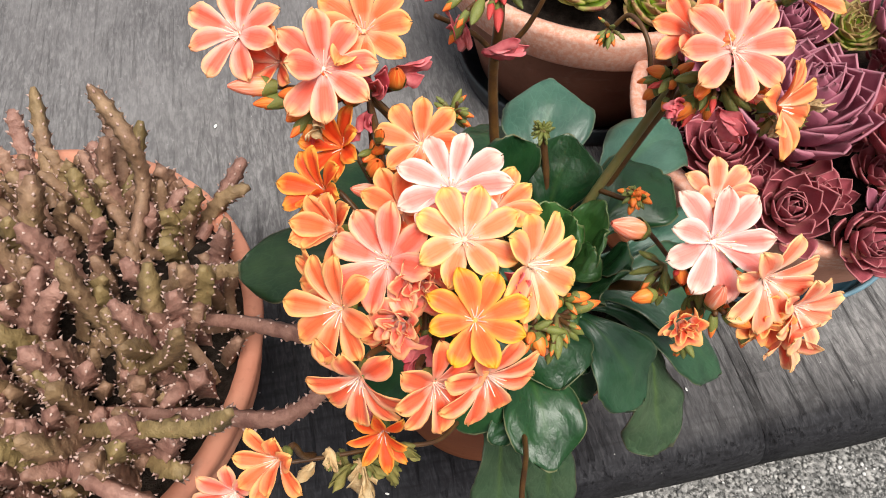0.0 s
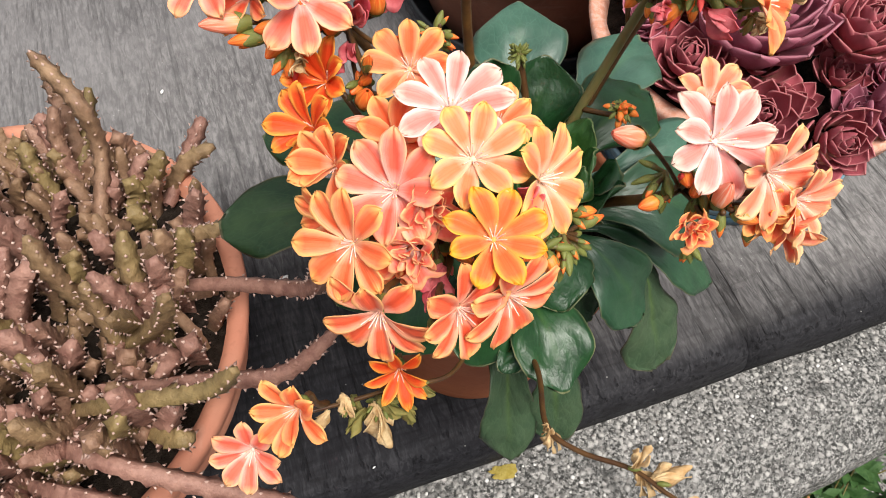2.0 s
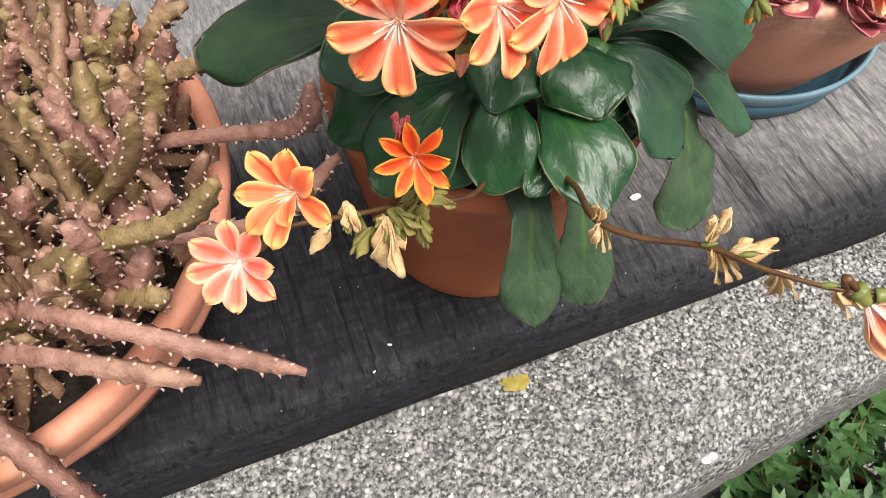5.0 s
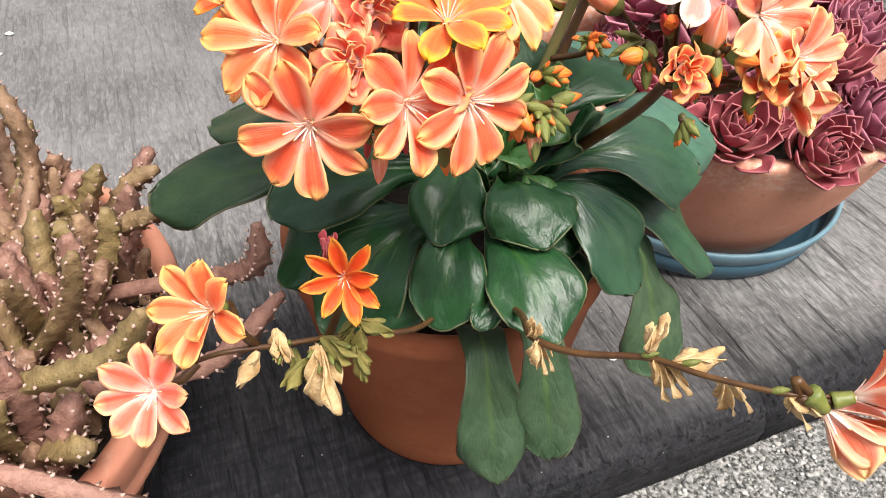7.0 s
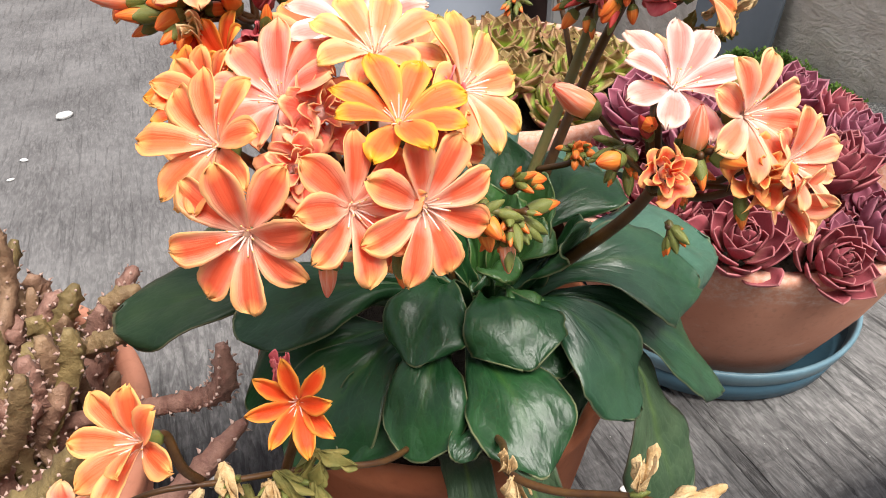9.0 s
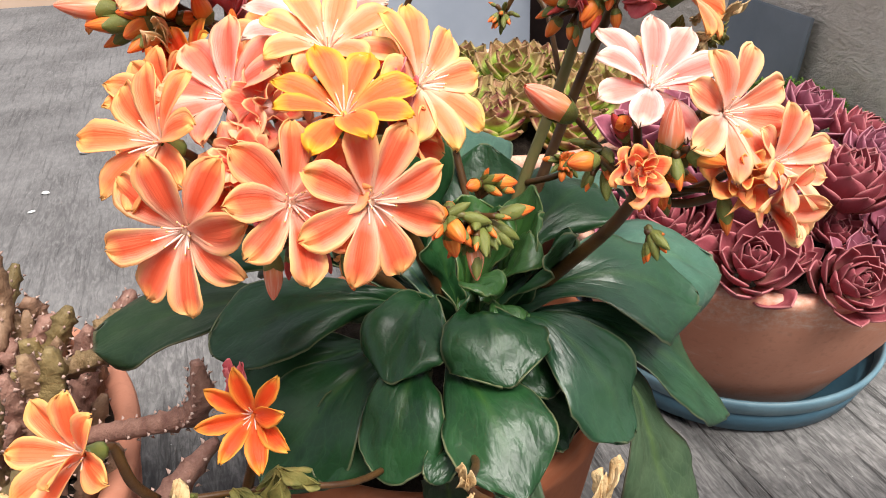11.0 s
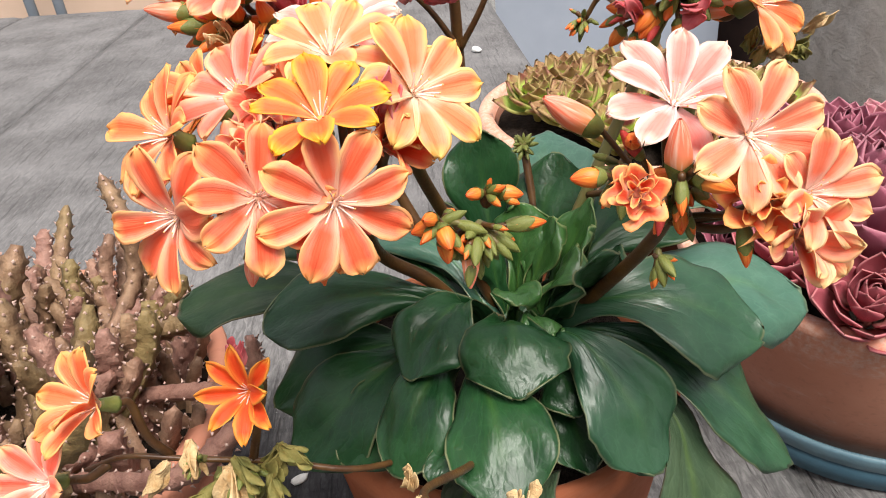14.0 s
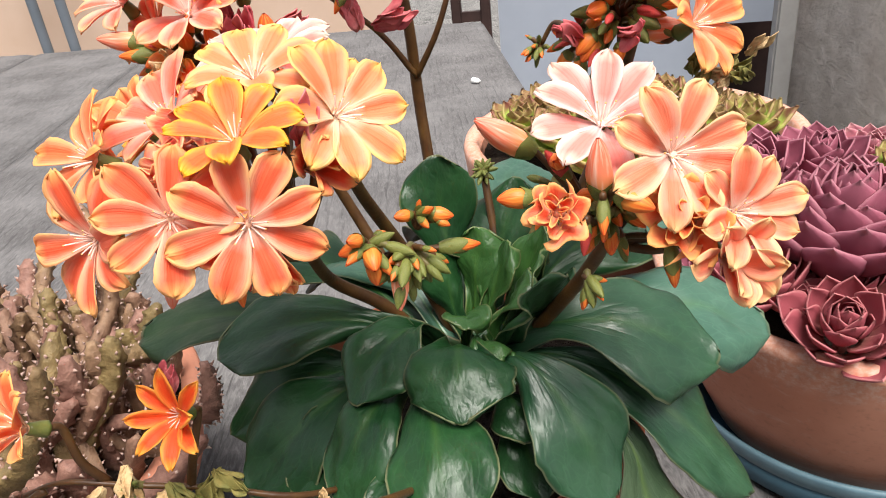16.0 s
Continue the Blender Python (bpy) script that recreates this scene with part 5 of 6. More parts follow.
def stapelia_material():
    m = Mat("stapelia_skin", rough=0.55, spec=0.35)
    at = m.coords()
    mottled = m.noise(at, 130, 6, 0.65)
    big = m.noise(at, 16, 3)
    r = m.rand()
    mauve = m.mix(m.ramp(mottled, (0.35, 0.0), (0.7, 1.0)), (0.180, 0.084, 0.064), (0.37, 0.205, 0.155))
    olive = m.mix(m.ramp(mottled, (0.35, 0.0), (0.7, 1.0)), (0.145, 0.100, 0.040), (0.285, 0.205, 0.088))
    f = m.math("ADD", m.math("MULTIPLY", r, 0.75), m.math("MULTIPLY", big, 0.5))
    col = m.mix(m.ramp(f, (0.58, 0.0), (0.92, 1.0)), mauve, olive)
    m.set("Base Color", col)
    m.bump(m.math("ADD", m.noise(at, 900, 4), m.noise(at, 260, 4)), 0.6, 0.0010)
    return m.mat


STAPELIA = stapelia_material()
TOOTH = plain("pale_tooth", (0.36, 0.21, 0.17), (0.60, 0.44, 0.37), 300, 0.6)


def finger(points, r, seed, mesh=None):
    """A four-angled stem with rows of small pale teeth on its angles."""
    rnd = random.Random(seed)
    bm = mesh or bmesh.new()
    path = curve_through(points, 14 if mesh is None else 6)
    total = sum((b - a).length for a, b in zip(path, path[1:]))
    rings, run = [], 0.0
    pitch = 0.0080
    prev = path[0]
    fr = list(frames_along(path))
    for i, (q, d, a, b) in enumerate(fr):
        run += (q - prev).length
        prev = q
        s = i / (len(path) - 1)
        taper = (0.92 + 0.12 * math.sin(s * 2.6)) * (1 if s < 0.8 else max(0.35, 1 - 0.60 * ((s - 0.8) / 0.2) ** 2.2))
        ring = []
        for k in range(8):
            ang = 2 * math.pi * k / 8 + 0.35 * s
            rr = r * taper
            if k % 2 == 0:
                ph = (run / pitch + (k // 2) * 0.5) % 1.0
                rr *= 1.06 + 0.44 * math.exp(-(((ph - 0.5) / 0.16) ** 2))
            else:
                rr *= 0.84
            ring.append(bm.verts.new(q + rr * (math.cos(ang) * a + math.sin(ang) * b)))
        rings.append(ring)
    for ra, rb in zip(rings, rings[1:]):
        for k in range(8):
            bm.faces.new((ra[k], ra[(k + 1) % 8], rb[(k + 1) % 8], rb[k]))
    bm.faces.new(rings[-1])
    n = max(3, int(total / pitch))
    for row in range(4):
        for j in range(n + 1):
            target = (j + 0.5 - row * 0.5 % 1) * pitch
            s = target / total
            if not 0.04 < s < 0.99:
                continue
            q, d, a, b = fr[min(int(s * (len(fr) - 1) + 0.5), len(fr) - 1)]
            ang = 2 * math.pi * row / 4 + 0.35 * s
            out = math.cos(ang) * a + math.sin(ang) * b
            c = q + out * r * 1.30 * (1 if s < 0.8 else max(0.35, 1 - 0.60 * ((s - 0.8) / 0.2) ** 2.2))
            side = d.cross(out) * r * 0.20
            fw = d * r * 0.22
            tip = bm.verts.new(c + out * r * rnd.uniform(0.26, 0.52) + d * r * 0.22)
            vs = [bm.verts.new(c + e) for e in (-fw, side, fw, -side)]
            for k in range(4):
                bm.faces.new((vs[k], vs[(k + 1) % 4], tip)).material_index = 1
    if mesh is None:
        bmesh.ops.recalc_face_normals(bm, faces=bm.faces[:])
    return part("stem", bm, (STAPELIA, TOOTH), stapelia) if mesh is None else mesh


FINGERS = (
    [(-0.185, 0.020, 0.115), (-0.150, 0.000, 0.140), (-0.112, -0.012, 0.132), (-0.0730, -0.0204, 0.114)],
    [(-0.190, 0.000, 0.115), (-0.160, -0.012, 0.138), (-0.130, -0.022, 0.140), (-0.1045, -0.0280, 0.136)],
    [(-0.170, 0.040, 0.115), (-0.120, 0.035, 0.128), (-0.080, 0.030, 0.140), (-0.0520, 0.0382, 0.163)],
    [(-0.180, 0.090, 0.110), (-0.120, 0.085, 0.125), (-0.075, 0.068, 0.145), (-0.062, 0.061, 0.158), (-0.0590, 0.0600, 0.176)],
    [(-0.175, 0.030, 0.118), (-0.140, 0.020, 0.150), (-0.105, 0.016, 0.165), (-0.088, 0.015, 0.186)],
    [(-0.180, 0.130, 0.110), (-0.176, 0.165, 0.130), (-0.1756, 0.1718, 0.158), (-0.186, 0.184, 0.168), (-0.1960, 0.1940, 0.176)],
    [(-0.240, 0.170, 0.100), (-0.246, 0.200, 0.120), (-0.252, 0.228, 0.141)],
    [(-0.150, 0.150, 0.100), (-0.138, 0.180, 0.108), (-0.128, 0.195, 0.119)],
    [(-0.200, 0.165, 0.100), (-0.195, 0.195, 0.112), (-0.189, 0.213, 0.130)],
    [(-0.200, -0.010, 0.115), (-0.175, -0.030, 0.128), (-0.160, -0.045, 0.110), (-0.150, -0.055, 0.085)],
    [(-0.210, -0.005, 0.115), (-0.190, -0.035, 0.130), (-0.175, -0.060, 0.112), (-0.165, -0.072, 0.080)],
    [(-0.170, 0.100, 0.110), (-0.135, 0.100, 0.140), (-0.115, 0.098, 0.150), (-0.100, 0.096, 0.156)],
    [(-0.160, 0.060, 0.112), (-0.130, 0.055, 0.150), (-0.118, 0.052, 0.178)],
)
for i, pts in enumerate(FINGERS):
    finger(pts, 0.0037, 300 + i)
rnd = random.Random(77)
count = 0
while count < 295:
    front = count >= 200
    a, rr = (rnd.uniform(-2.9, -0.1) if front else rnd.uniform(0, 2 * math.pi)), 0.119 * math.sqrt(rnd.uniform(0.15 if front else 0.0, 1))
    base = STAPELIA_POT + Vector((rr * math.cos(a), rr * math.sin(a), 0.092))
    out = Vector((math.cos(a), math.sin(a), 0)) * (rr / 0.119)
    lean = out * (rnd.uniform(0.5, 1.1) if front else rnd.uniform(0.1, 0.65)) + Vector((rnd.uniform(-0.35, 0.35), rnd.uniform(-0.35, 0.35), 0))
    h = rnd.uniform(0.035, 0.082) * (1.0 if base.y < 0.12 else 0.7)
    rise = 1 - 0.25 * lean.length
    p1 = base + Vector((lean.x * h * 0.25, lean.y * h * 0.25, h * 0.4 * rise))
    p2 = base + Vector((lean.x * h * 0.65, lean.y * h * 0.65, h * 0.78 * rise))
    p3 = p2 + Vector((lean.x * h * rnd.uniform(0, 0.4) + rnd.uniform(-0.006, 0.006), lean.y * h * rnd.uniform(0, 0.4) + rnd.uniform(-0.006, 0.006), h * rnd.uniform(0.0 if front else 0.12, 0.35)))
    if p3.x > -0.118 or (p3.y < 0.0 and p3.x > -0.175):
        continue
    finger([base, p1, p2, p3], rnd.uniform(0.0034, 0.0050), 500 + count)
    count += 1

under = bmesh.new()
for i in range(240):
    a, rr = rnd.uniform(0, 2 * math.pi), 0.117 * math.sqrt(rnd.random())
    base = STAPELIA_POT + Vector((rr * math.cos(a), rr * math.sin(a), 0.092))
    h = rnd.uniform(0.018, 0.042)
    lean = Vector((rnd.uniform(-0.5, 0.5), rnd.uniform(-0.5, 0.5), 1)) * h
    finger([base, base + lean * 0.5 + Vector((rnd.uniform(-1, 1), rnd.uniform(-1, 1), 0)) * 0.004, base + lean], rnd.uniform(0.0028, 0.0040), 900 + i, under)
part("undergrowth", under, (STAPELIA, TOOTH), stapelia, kind="stuff")

# ---- houseleeks ----


def houseleek_material(name, heart, outer, tip, rough=0.48, reach=0.80):
    m = Mat(name, rough=rough, spec=0.28)
    u, v = m.uv()
    n = m.noise(m.coords(), 120, 4)
    col = m.ramp(v, (0.0, heart), (0.45, outer), (reach, outer), (min(1.0, reach + 0.12), tip))
    side = m.math("ABSOLUTE", m.math("SUBTRACT", u, 0.5))
    col = m.mix(m.math("MULTIPLY", m.ramp(side, (0.44, 0.0), (0.492, 1.0)), 0.5), col, tip)
    col = m.mix(m.ramp(n, (0.35, 0.0), (0.75, 0.4)), col, tuple(min(1, c * 1.7 + 0.02) for c in outer))
    col = m.mix(m.math("MULTIPLY", m.rand(), 0.25), col, tuple(c * 0.5 for c in outer))
    m.set("Base Color", col)
    m.bump(m.noise(m.coords(), 700, 3), 0.25, 0.0006)
    m.through_light(0.08, col)
    return m.mat


LEEK_RED = houseleek_material("houseleek_burgundy", (0.30, 0.14, 0.10), (0.36, 0.080, 0.100), (0.56, 0.25, 0.24), reach=0.88)
LEEK_WINE = houseleek_material("houseleek_wine", (0.28, 0.11, 0.12), (0.33, 0.095, 0.140), (0.55, 0.26, 0.30), reach=0.88)
LEEK_PINK = houseleek_material("houseleek_dusky_pink", (0.45, 0.20, 0.20), (0.44, 0.15, 0.19), (0.62, 0.34, 0.34))
LEEK_GREEN = houseleek_material("houseleek_green", (0.50, 0.62, 0.15), (0.50, 0.64, 0.14), (0.24, 0.035, 0.06), reach=0.64)


def leek_leaf(material, wide=0.31):
    """A fleshy scale along +x, widest past its middle and drawn out into a short spine. Length 1."""
    def at(u, v):
        k = 2 * u - 1
        if v < 0.55:
            w = wide * (0.55 + 0.45 * math.sin(v / 0.55 * math.pi / 2))
        else:
            q = (v - 0.55) / 0.45
            w = wide * max(0.0, 1 - (q / 0.92) ** 1.7) ** 0.9 + 0.016 * (1 - q) + 0.003
        return Vector((v, k * w, 0.16 * v * v + 0.42 * w * k * k - 0.07 * math.sin(v * math.pi)))

    return mesh_of("leaf", slab(at, 6, 9, 0.035 if wide > 0.3 else 0.06), material)


LEEK_LEAVES = {m.name: leek_leaf(m, 0.26 if m is LEEK_GREEN else 0.42) for m in (LEEK_RED, LEEK_WINE, LEEK_PINK, LEEK_GREEN)}


def houseleek(at, radius, material, parent, n=34, az=0, el=80, single=True, closed=0.0):
    """A rosette of pointed fleshy leaves in a spiral."""
    m = facing(at, az, el)
    heart = part("rosette", moved(lathe([(0, -0.35 * radius), (0.10 * radius, -0.2 * radius), (0.12 * radius, 0.12 * radius), (0, 0.3 * radius)], 10), m), material, parent)
    rnd = random.Random(int(at[0] * 1e4) + int(at[1] * 1e4))
    bm = bmesh.new()
    scaly = material is not LEEK_GREEN
    n = int(n * 1.15) if scaly else n
    for i in range(n):
        f = (i + 0.5) / n
        a = 137.508 * i + rnd.uniform(-6, 6)
        if scaly:
            # broad scales climbing a dome, the inner ones nearly upright
            up = 86 - (58 - 22 * closed) * f**0.8 + rnd.uniform(-6, 6)
            s = radius * (0.45 + 0.31 * f) * rnd.uniform(0.88, 1.10)
            off = Vector(((0.05 + 0.34 * f) * radius, 0, radius * (0.12 + 0.60 * closed) * (1 - f)))
            wide = rnd.uniform(0.82, 0.98)
        else:
            up = 84 - (74 - 30 * closed) * f**0.65 + rnd.uniform(-4, 4)
            s = radius * (0.42 + 0.58 * f**0.7) * rnd.uniform(0.95, 1.05)
            off = Vector((0.06 * radius, 0, radius * (0.22 + 0.30 * closed) * (1 - f)))
            wide = 1.15 + 0.35 * closed
        t = m @ Matrix.Rotation(radians(a), 4, "Z") @ Matrix.Translation(off) @ Matrix.Rotation(-radians(up), 4, "Y") @ Matrix.Diagonal((s, s * wide, s, 1))
        if single:
            place("leaf", LEEK_LEAVES[material.name], heart, t)
        else:
            b = bmesh.new()
            b.from_mesh(LEEK_LEAVES[material.name])
            moved(b, t)
            tmp = bpy.data.meshes.new("joined")
            b.to_mesh(tmp)
            b.free()
            bm.from_mesh(tmp)
            bpy.data.meshes.remove(tmp)
    if not single:
        part("leaves", bm, material, heart, kind="stuff")
    else:
        bm.free()
    return heart


leek_red = thing("burgundy_houseleek", BOWL_POT + Vector((0, 0, 0.1)), "burgundy houseleek rosettes spilling over the bowl rim", "succulent")
for row in (
    ((0.196, 0.222, 0.122), 0.054, LEEK_WINE, 44, -10, 84, 0.75),
    ((0.182, 0.166, 0.112), 0.032, LEEK_RED, 28, -20, 62),
    ((0.222, 0.152, 0.110), 0.029, LEEK_RED, 28, 5, 44),
    ((0.258, 0.168, 0.114), 0.030, LEEK_WINE, 27, 25, 40),
    ((0.155, 0.205, 0.114), 0.034, LEEK_RED, 28, -50, 72),
    ((0.250, 0.208, 0.126), 0.036, LEEK_RED, 28, 10, 80),
    ((0.284, 0.236, 0.124), 0.034, LEEK_WINE, 27, 40, 78),
):
    houseleek(row[0], row[1], row[2], leek_red, row[3], row[4], row[5], closed=row[6] if len(row) > 6 else 0.6)
for row in (
    ((0.165, 0.270, 0.140), 0.038, LEEK_WINE, 26, -40, 70),
    ((0.200, 0.285, 0.140), 0.034, LEEK_WINE, 26, 0, 80),
    ((0.268, 0.288, 0.138), 0.032, LEEK_WINE, 26, 40, 70),
    ((0.245, 0.336, 0.126), 0.026, LEEK_PINK, 25, -10, 72),
    ((0.245, 0.292, 0.134), 0.024, LEEK_GREEN, 34, 0, 70),
    ((0.290, 0.265, 0.130), 0.030, LEEK_RED, 26, 60, 60),
    ((0.140, 0.240, 0.125), 0.022, LEEK_WINE, 24, -70, 60),
    ((0.300, 0.200, 0.122), 0.026, LEEK_RED, 25, 60, 40),
):
    houseleek(row[0], row[1], row[2], leek_red, row[3], row[4], row[5], single=False, closed=0.45)

# small offsets that fill the bowl between the large rosettes
rnd = random.Random(31)
for i in range(26):
    a, r = 2.399 * i, 0.093 * math.sqrt((i + 0.5) / 26)
    houseleek((BOWL_POT.x + r * math.cos(a), BOWL_POT.y + r * math.sin(a), 0.104 + rnd.uniform(0, 0.012)), rnd.uniform(0.017, 0.026), rnd.choice((LEEK_RED, LEEK_RED, LEEK_WINE)), leek_red, 20, rnd.uniform(-60, 60), rnd.uniform(45, 85), single=False, closed=0.1)

leek_green = thing("green_houseleek", GREEN_POT + Vector((0, 0, 0.125)), "pale green houseleeks with dark red tips", "succulent")
rnd = random.Random(9)
spots = [(0.0, -0.062), (0.055, -0.04), (-0.055, -0.045), (0.0, 0.005), (0.072, 0.018), (-0.07, 0.015), (0.035, 0.06), (-0.035, 0.06), (0.095, -0.02), (-0.095, -0.012), (0.03, -0.092), (-0.03, -0.09)]
for i, (x, y) in enumerate(spots):
    houseleek(tuple(GREEN_POT + Vector((0.84 * x, 0.84 * y, 0.118 + rnd.uniform(-0.006, 0.010) + 0.010 * (1 - (x * x + y * y) / 0.01)))), rnd.uniform(0.034, 0.043), LEEK_GREEN, leek_green, 26, rnd.uniform(-30, 30), rnd.uniform(66, 88), single=i < 6, closed=0.40)

# ---- low plants beside the ledge ----


def bushy_plant(name, at, radius, height, label, material, seed, leaf=0.012, stems=40, kind=""):
    rnd = random.Random(seed)
    p = thing(name, at, label, "plant", kind=kind)
    stem_bm, leaf_bm = bmesh.new(), bmesh.new()
    leaf_bm.loops.layers.uv.verify()
    for _ in range(stems):
        a, r = rnd.uniform(0, 2 * math.pi), radius * math.sqrt(rnd.random())
        foot = Vector(at) + Vector((0.4 * r * math.cos(a), 0.4 * r * math.sin(a), 0))
        top = Vector(at) + Vector((r * math.cos(a), r * math.sin(a), height * rnd.uniform(0.6, 1.0) * (1 - 0.4 * r / radius)))
        pts = [foot, (foot + top) / 2 + Vector((rnd.uniform(-1, 1), rnd.uniform(-1, 1), 0.5)) * height * 0.1, top]
        tube(pts, 0.0012, 0.0007, 5, stem_bm, 3)
        for j in range(26):
            s = 0.25 + 0.75 * j / 26
            q = foot.lerp(top, s)
            d = (Vector((math.cos(j * 2.4), math.sin(j * 2.4), rnd.uniform(0.2, 0.9)))).normalized()
            side = d.cross(Vector((0, 0, 1))).normalized()
            length = leaf * rnd.uniform(0.7, 1.2)
            w = length * 0.2
            nrm = side.cross(d)
            vs = [leaf_bm.verts.new(v) for v in (q, q + d * length * 0.5 + side * w + nrm * w * 0.3, q + d * length, q + d * length * 0.5 - side * w + nrm * w * 0.3)]
            leaf_bm.faces.new((vs[0], vs[1], vs[2]))
            leaf_bm.faces.new((vs[0], vs[2], vs[3]))
    part("stems", stem_bm, STALK_GREEN, p, kind="stuff")
    part("foliage", leaf_bm, material, p, kind="stuff")
    return p


def herb_pot(at, seed):
    at = Vector(at)
    pot("herb_pot", at, [(0, 0.001), (0.06, 0.0), (0.063, 0.003), (0.078, 0.10), (0.083, 0.102), (0.086, 0.13), (0.083, 0.133), (0.078, 0.131), (0.072, 0.11), (0, 0.105)], CLAY, "terracotta pot of green herbs on the ground", soil_r=0.074, soil_z=0.118)
    bushy_plant("herb_plant", at + Vector((0, 0, 0.118)), 0.190, 0.18, "bushy dark green herb with narrow leaves", HERB, seed, 0.024, 110)


herb_pot((0.375, -0.062, GROUND_Z + 0.10), 3)
plinth = thing("plinth_block", (0.375, -0.062, GROUND_Z), "rough grey concrete block carrying the herb pot", "block")
part("block", box((0.300, -0.137, GROUND_Z), (0.450, 0.013, GROUND_Z + 0.0995), bevel=0.006), EARTH, plinth, smooth=False)
for x, y in ((0.1282, -0.0392), (0.1330, -0.0372)):
    bm = bmesh.new()
    bmesh.ops.create_icosphere(bm, subdivisions=2, radius=0.0022)
    for v in bm.verts:
        v.co = Vector((v.co.x * 1.3, v.co.y, v.co.z * 0.5)) * (1 + 0.3 * noise.noise(v.co * 900))
    tagged(part("white_chip", moved(bm, Matrix.Translation((x, y, -THICK + 0.0006))), WHITE_CHIP, None), "small white chip lying on the concrete ledge", "debris", "chips on the ledge")

# chips and debris on the bench
rnd = random.Random(8)
for x, y, s in ((-0.3352, 0.6853, 0.012), (-0.3457, 0.5802, 0.005), (-0.3444, 0.5392, 0.004), (-0.095, 1.03, 0.014), (0.118, 0.112, 0.0045), (-0.105, 0.150, 0.006), (-0.0415, 0.0351, 0.0015), (-0.0512, 0.0207, 0.0012), (0.150, 0.105, 0.0015), (-0.20, 0.33, 0.0025)):
    bm = bmesh.new()
    bmesh.ops.create_icosphere(bm, subdivisions=2, radius=s)
    for v in bm.verts:
        v.co = Vector((v.co.x * 0.9, v.co.y * 0.5, v.co.z * 0.35)) * (1 + 0.3 * noise.noise(v.co * 400 + Vector((x, y, 0)) * 9))
    moved(bm, Matrix.Translation((x, y, s * 0.25)) @ Matrix.Rotation(rnd.uniform(0, 3), 4, "Z"))
    tagged(part("paint_chip", bm, WHITE_CHIP, None), "small white chip lying on the grey boards", "debris", "chips on the bench")

# yellow lichen on the ledge
def lichen(at, size, seed):
    def disc(u, v):
        a, r = 2 * math.pi * u, size * v * (0.75 + 0.4 * noise.noise((math.cos(2 * math.pi * u) * 2, math.sin(2 * math.pi * u) * 2, seed)))
        return Vector(at) + Vector((1.5 * r * math.cos(a), 0.8 * r * math.sin(a), 0.0012 + 0.001 * (1 - v) + 0.0006 * noise.noise((u * 30, v * 9, seed))))
    tagged(part("lichen", sheet(disc, 24, 5, close_u=True), LICHEN, None), "yellow lichen patch on the concrete ledge", "lichen", kind="stuff")


lichen((0.030, 0.020, -THICK), 0.008, 1)

# background: painted box with an opening, post, leaning sheet on a kerb, moss
cabinet = thing("painted_cabinet", (0.4, 2.3, GROUND_Z), "pale blue-grey painted cabinet with a dark open bay", "cabinet")
part("panel", box((-0.18, 2.30, GROUND_Z), (0.523, 2.36, 0.35)), BLUE_PAINT, cabinet, smooth=False)
part("top_board", box((0.526, 2.28, -0.205), (0.70, 2.36, 0.35)), BLUE_PAINT, cabinet, smooth=False)
# bay faces carry the shade of the opening in their colour
part("bay_back", box((0.50, 2.50, GROUND_Z), (0.74, 2.53, -0.2)), BROWN_AND_SHADE, cabinet, smooth=False)
part("bay_floor", box((0.526, 2.37, GROUND_Z), (0.70, 2.497, GROUND_Z + 0.02)), BROWN_AND_SHADE, cabinet, smooth=False)
part("bay_side", box((0.505, 2.363, GROUND_Z + 0.021), (0.522, 2.497, -0.2)), BROWN_AND_SHADE, cabinet, smooth=False)
post = thing("gate_post", (0.64, 2.05, GROUND_Z), "weathered grey wooden post beside the wall", "post")
part("shaft", box((0.613, 2.05, GROUND_Z), (0.666, 2.11, 0.45), bevel=0.006), GREY_POST, post, smooth=False)
KERB_Z = -0.287
WALL_TURN = Matrix.Translation((1.14, 0.2, 0)) @ Matrix.Rotation(math.atan2(2.225, -0.373) - math.pi / 2, 4, "Z")  # y runs along the wall, -x into the yard


def kerb():
    def at(u, v):
        prof = [(-0.004, KERB_Z), (-0.09, KERB_Z), (-0.11, KERB_Z - 0.012), (-0.12, KERB_Z - 0.04), (-0.125, GROUND_Z)]
        k = min(int(v * 4 + 1e-6), 4)
        x, z = prof[k]
        r = noise.noise((u * 22, k * 0.7, 2.0)) * 0.018
        return Vector((x + (r if k else 0), 0.3 + 1.16 * u, z + (r * 0.5 if 0 < k < 4 else 0)))
    return tagged(part("stone_kerb", moved(sheet(at, 60, 4), WALL_TURN), EARTH, None), "rough stone kerb along the foot of the wall", "kerb", kind="structure")


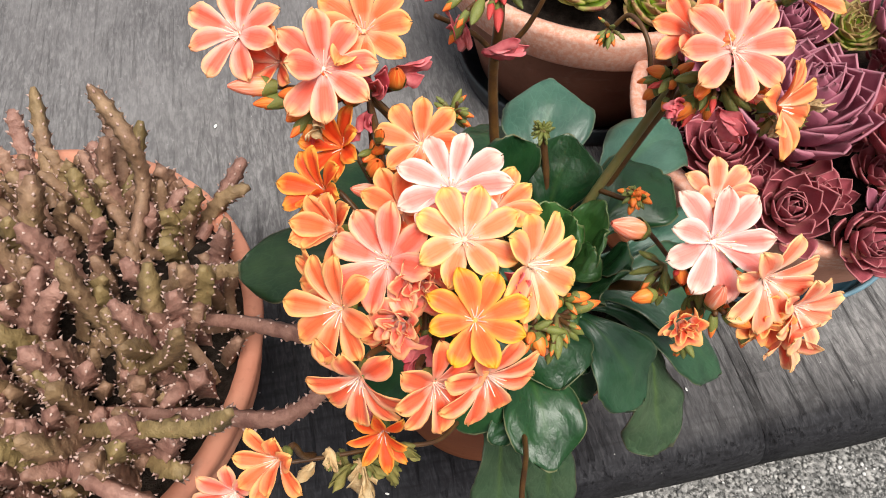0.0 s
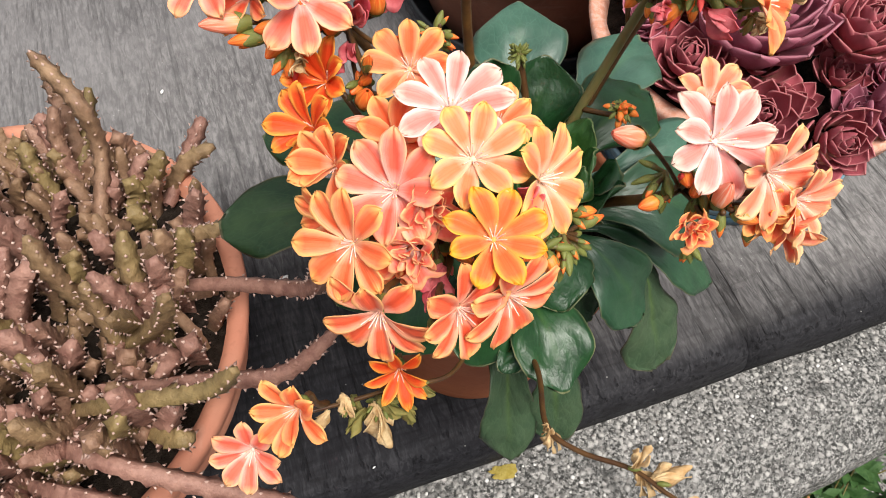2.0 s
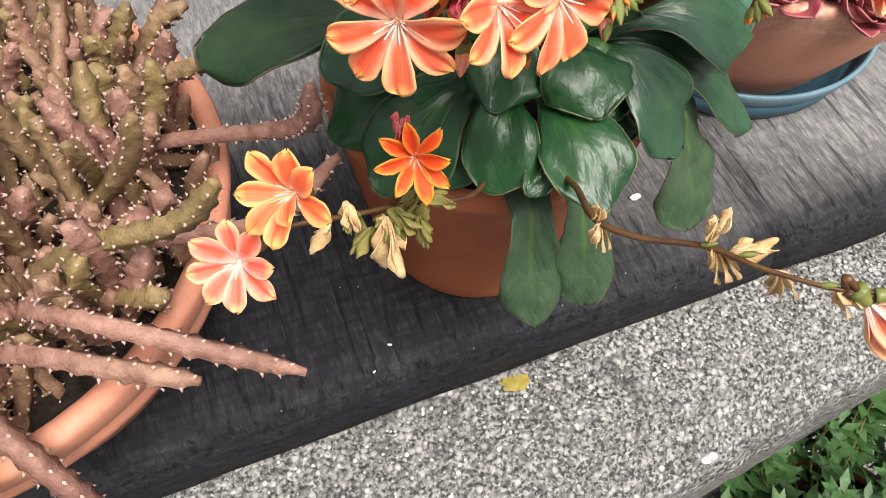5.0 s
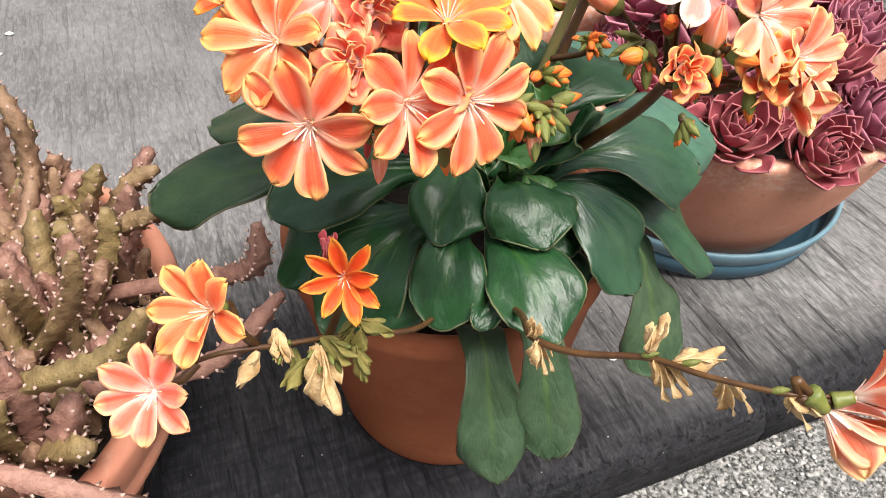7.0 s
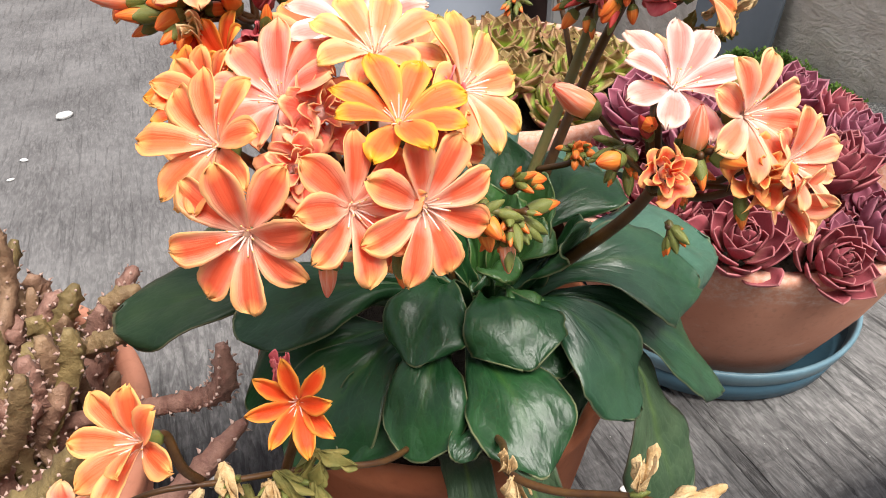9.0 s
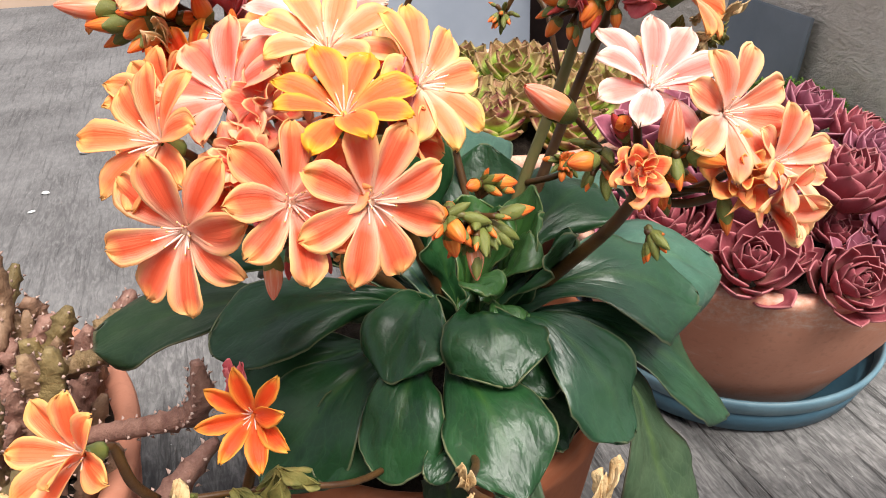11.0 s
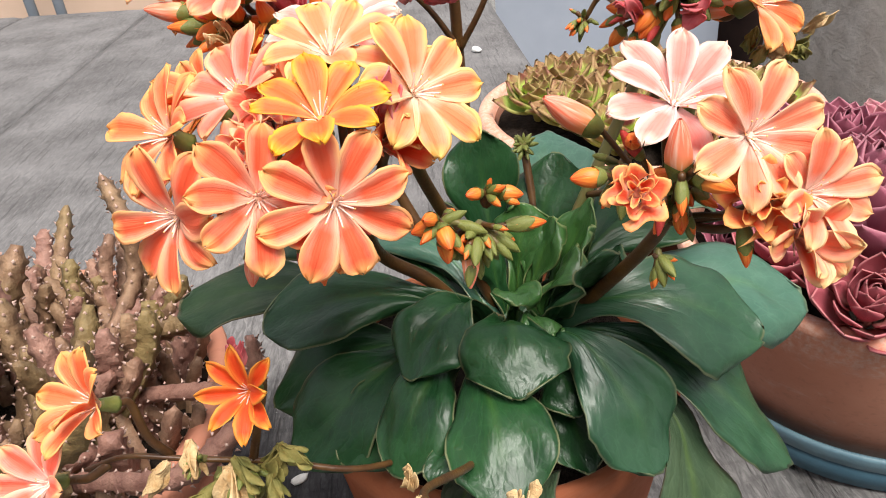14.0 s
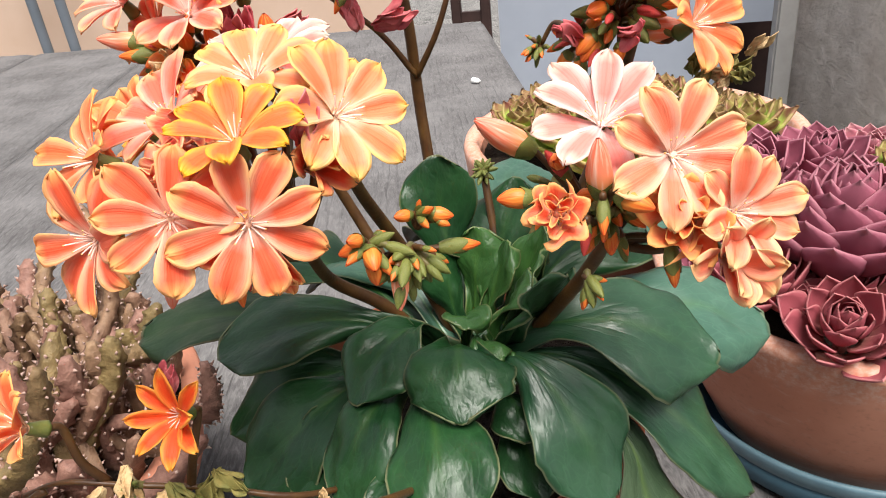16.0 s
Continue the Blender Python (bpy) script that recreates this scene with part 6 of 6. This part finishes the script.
kerb()
slate = thing("leaning_sheet", WALL_TURN @ Vector((-0.03, 1.31, KERB_Z)), "slate-grey metal sheet leaning on the wall", "sheet")
m_lean = WALL_TURN @ Matrix.Translation((-0.036, 1.31, KERB_Z + 0.002)) @ Matrix.Rotation(radians(5), 4, "Y")
part("sheet_panel", box((-0.004, -0.145, 0), (0.004, 0.145, 0.194), m_lean, bevel=0.0015), SLATE_PAINT, slate, smooth=False)
part("edge_fold", box((-0.010, -0.150, 0.0), (-0.0045, -0.140, 0.196), m_lean), SLATE_PAINT, slate, smooth=False)
for i, (y, r) in enumerate(((1.215, 0.040), (1.11, 0.062), (1.055, 0.058), (0.935, 0.052), (0.895, 0.046))):
    bushy_plant("moss_tuft", tuple(WALL_TURN @ Vector((-0.06, y, KERB_Z - 0.004))), r, r * 1.75, "bright green tuft growing at the wall", MOSS, 60 + i, 0.016, 60)
rnd = random.Random(12)
for i, (y, r) in enumerate(((0.845, 0.056), (0.765, 0.060), (0.69, 0.045), (0.995, 0.024), (0.64, 0.040))):
    bm = bmesh.new()
    bmesh.ops.create_icosphere(bm, subdivisions=3, radius=r)
    for v in bm.verts:
        v.co = Vector((v.co.x, v.co.y * 1.3, v.co.z * 0.7)) * (1 + 0.35 * noise.noise(v.co * 26 + Vector((i * 3, 0, 0))))
    moved(bm, WALL_TURN @ Matrix.Translation((-0.06, y, KERB_Z + r * 0.5)))
    tagged(part("rock", bm, CONCRETE, None), "rough grey stone lying on the kerb", "rock", "stones on the kerb")
drain = thing("drain_pipes", (-1.88, 2.42, GROUND_Z), "pair of blue-grey pipes on the house wall", "pipe")
for x in (-1.938, -1.820):
    part("pipe", tube([(x, 2.42, GROUND_Z), (x, 2.42, 0.2), (x, 2.42, 0.95)], 0.019, 0.019, 12), SLATE_PAINT, drain)
chair = thing("wooden_chair", (-0.25, 2.15, GROUND_Z), "brown wooden chair standing behind the bench", "chair")
for x in (-0.31, -0.22):
    part("leg", box((x, 2.15, GROUND_Z), (x + 0.03, 2.18, 0.35), bevel=0.004), BROWN_AND_SHADE, chair, smooth=False)
part("rail", box((-0.279, 2.155, -0.12), (-0.221, 2.175, -0.09)), BROWN_AND_SHADE, chair, smooth=False)
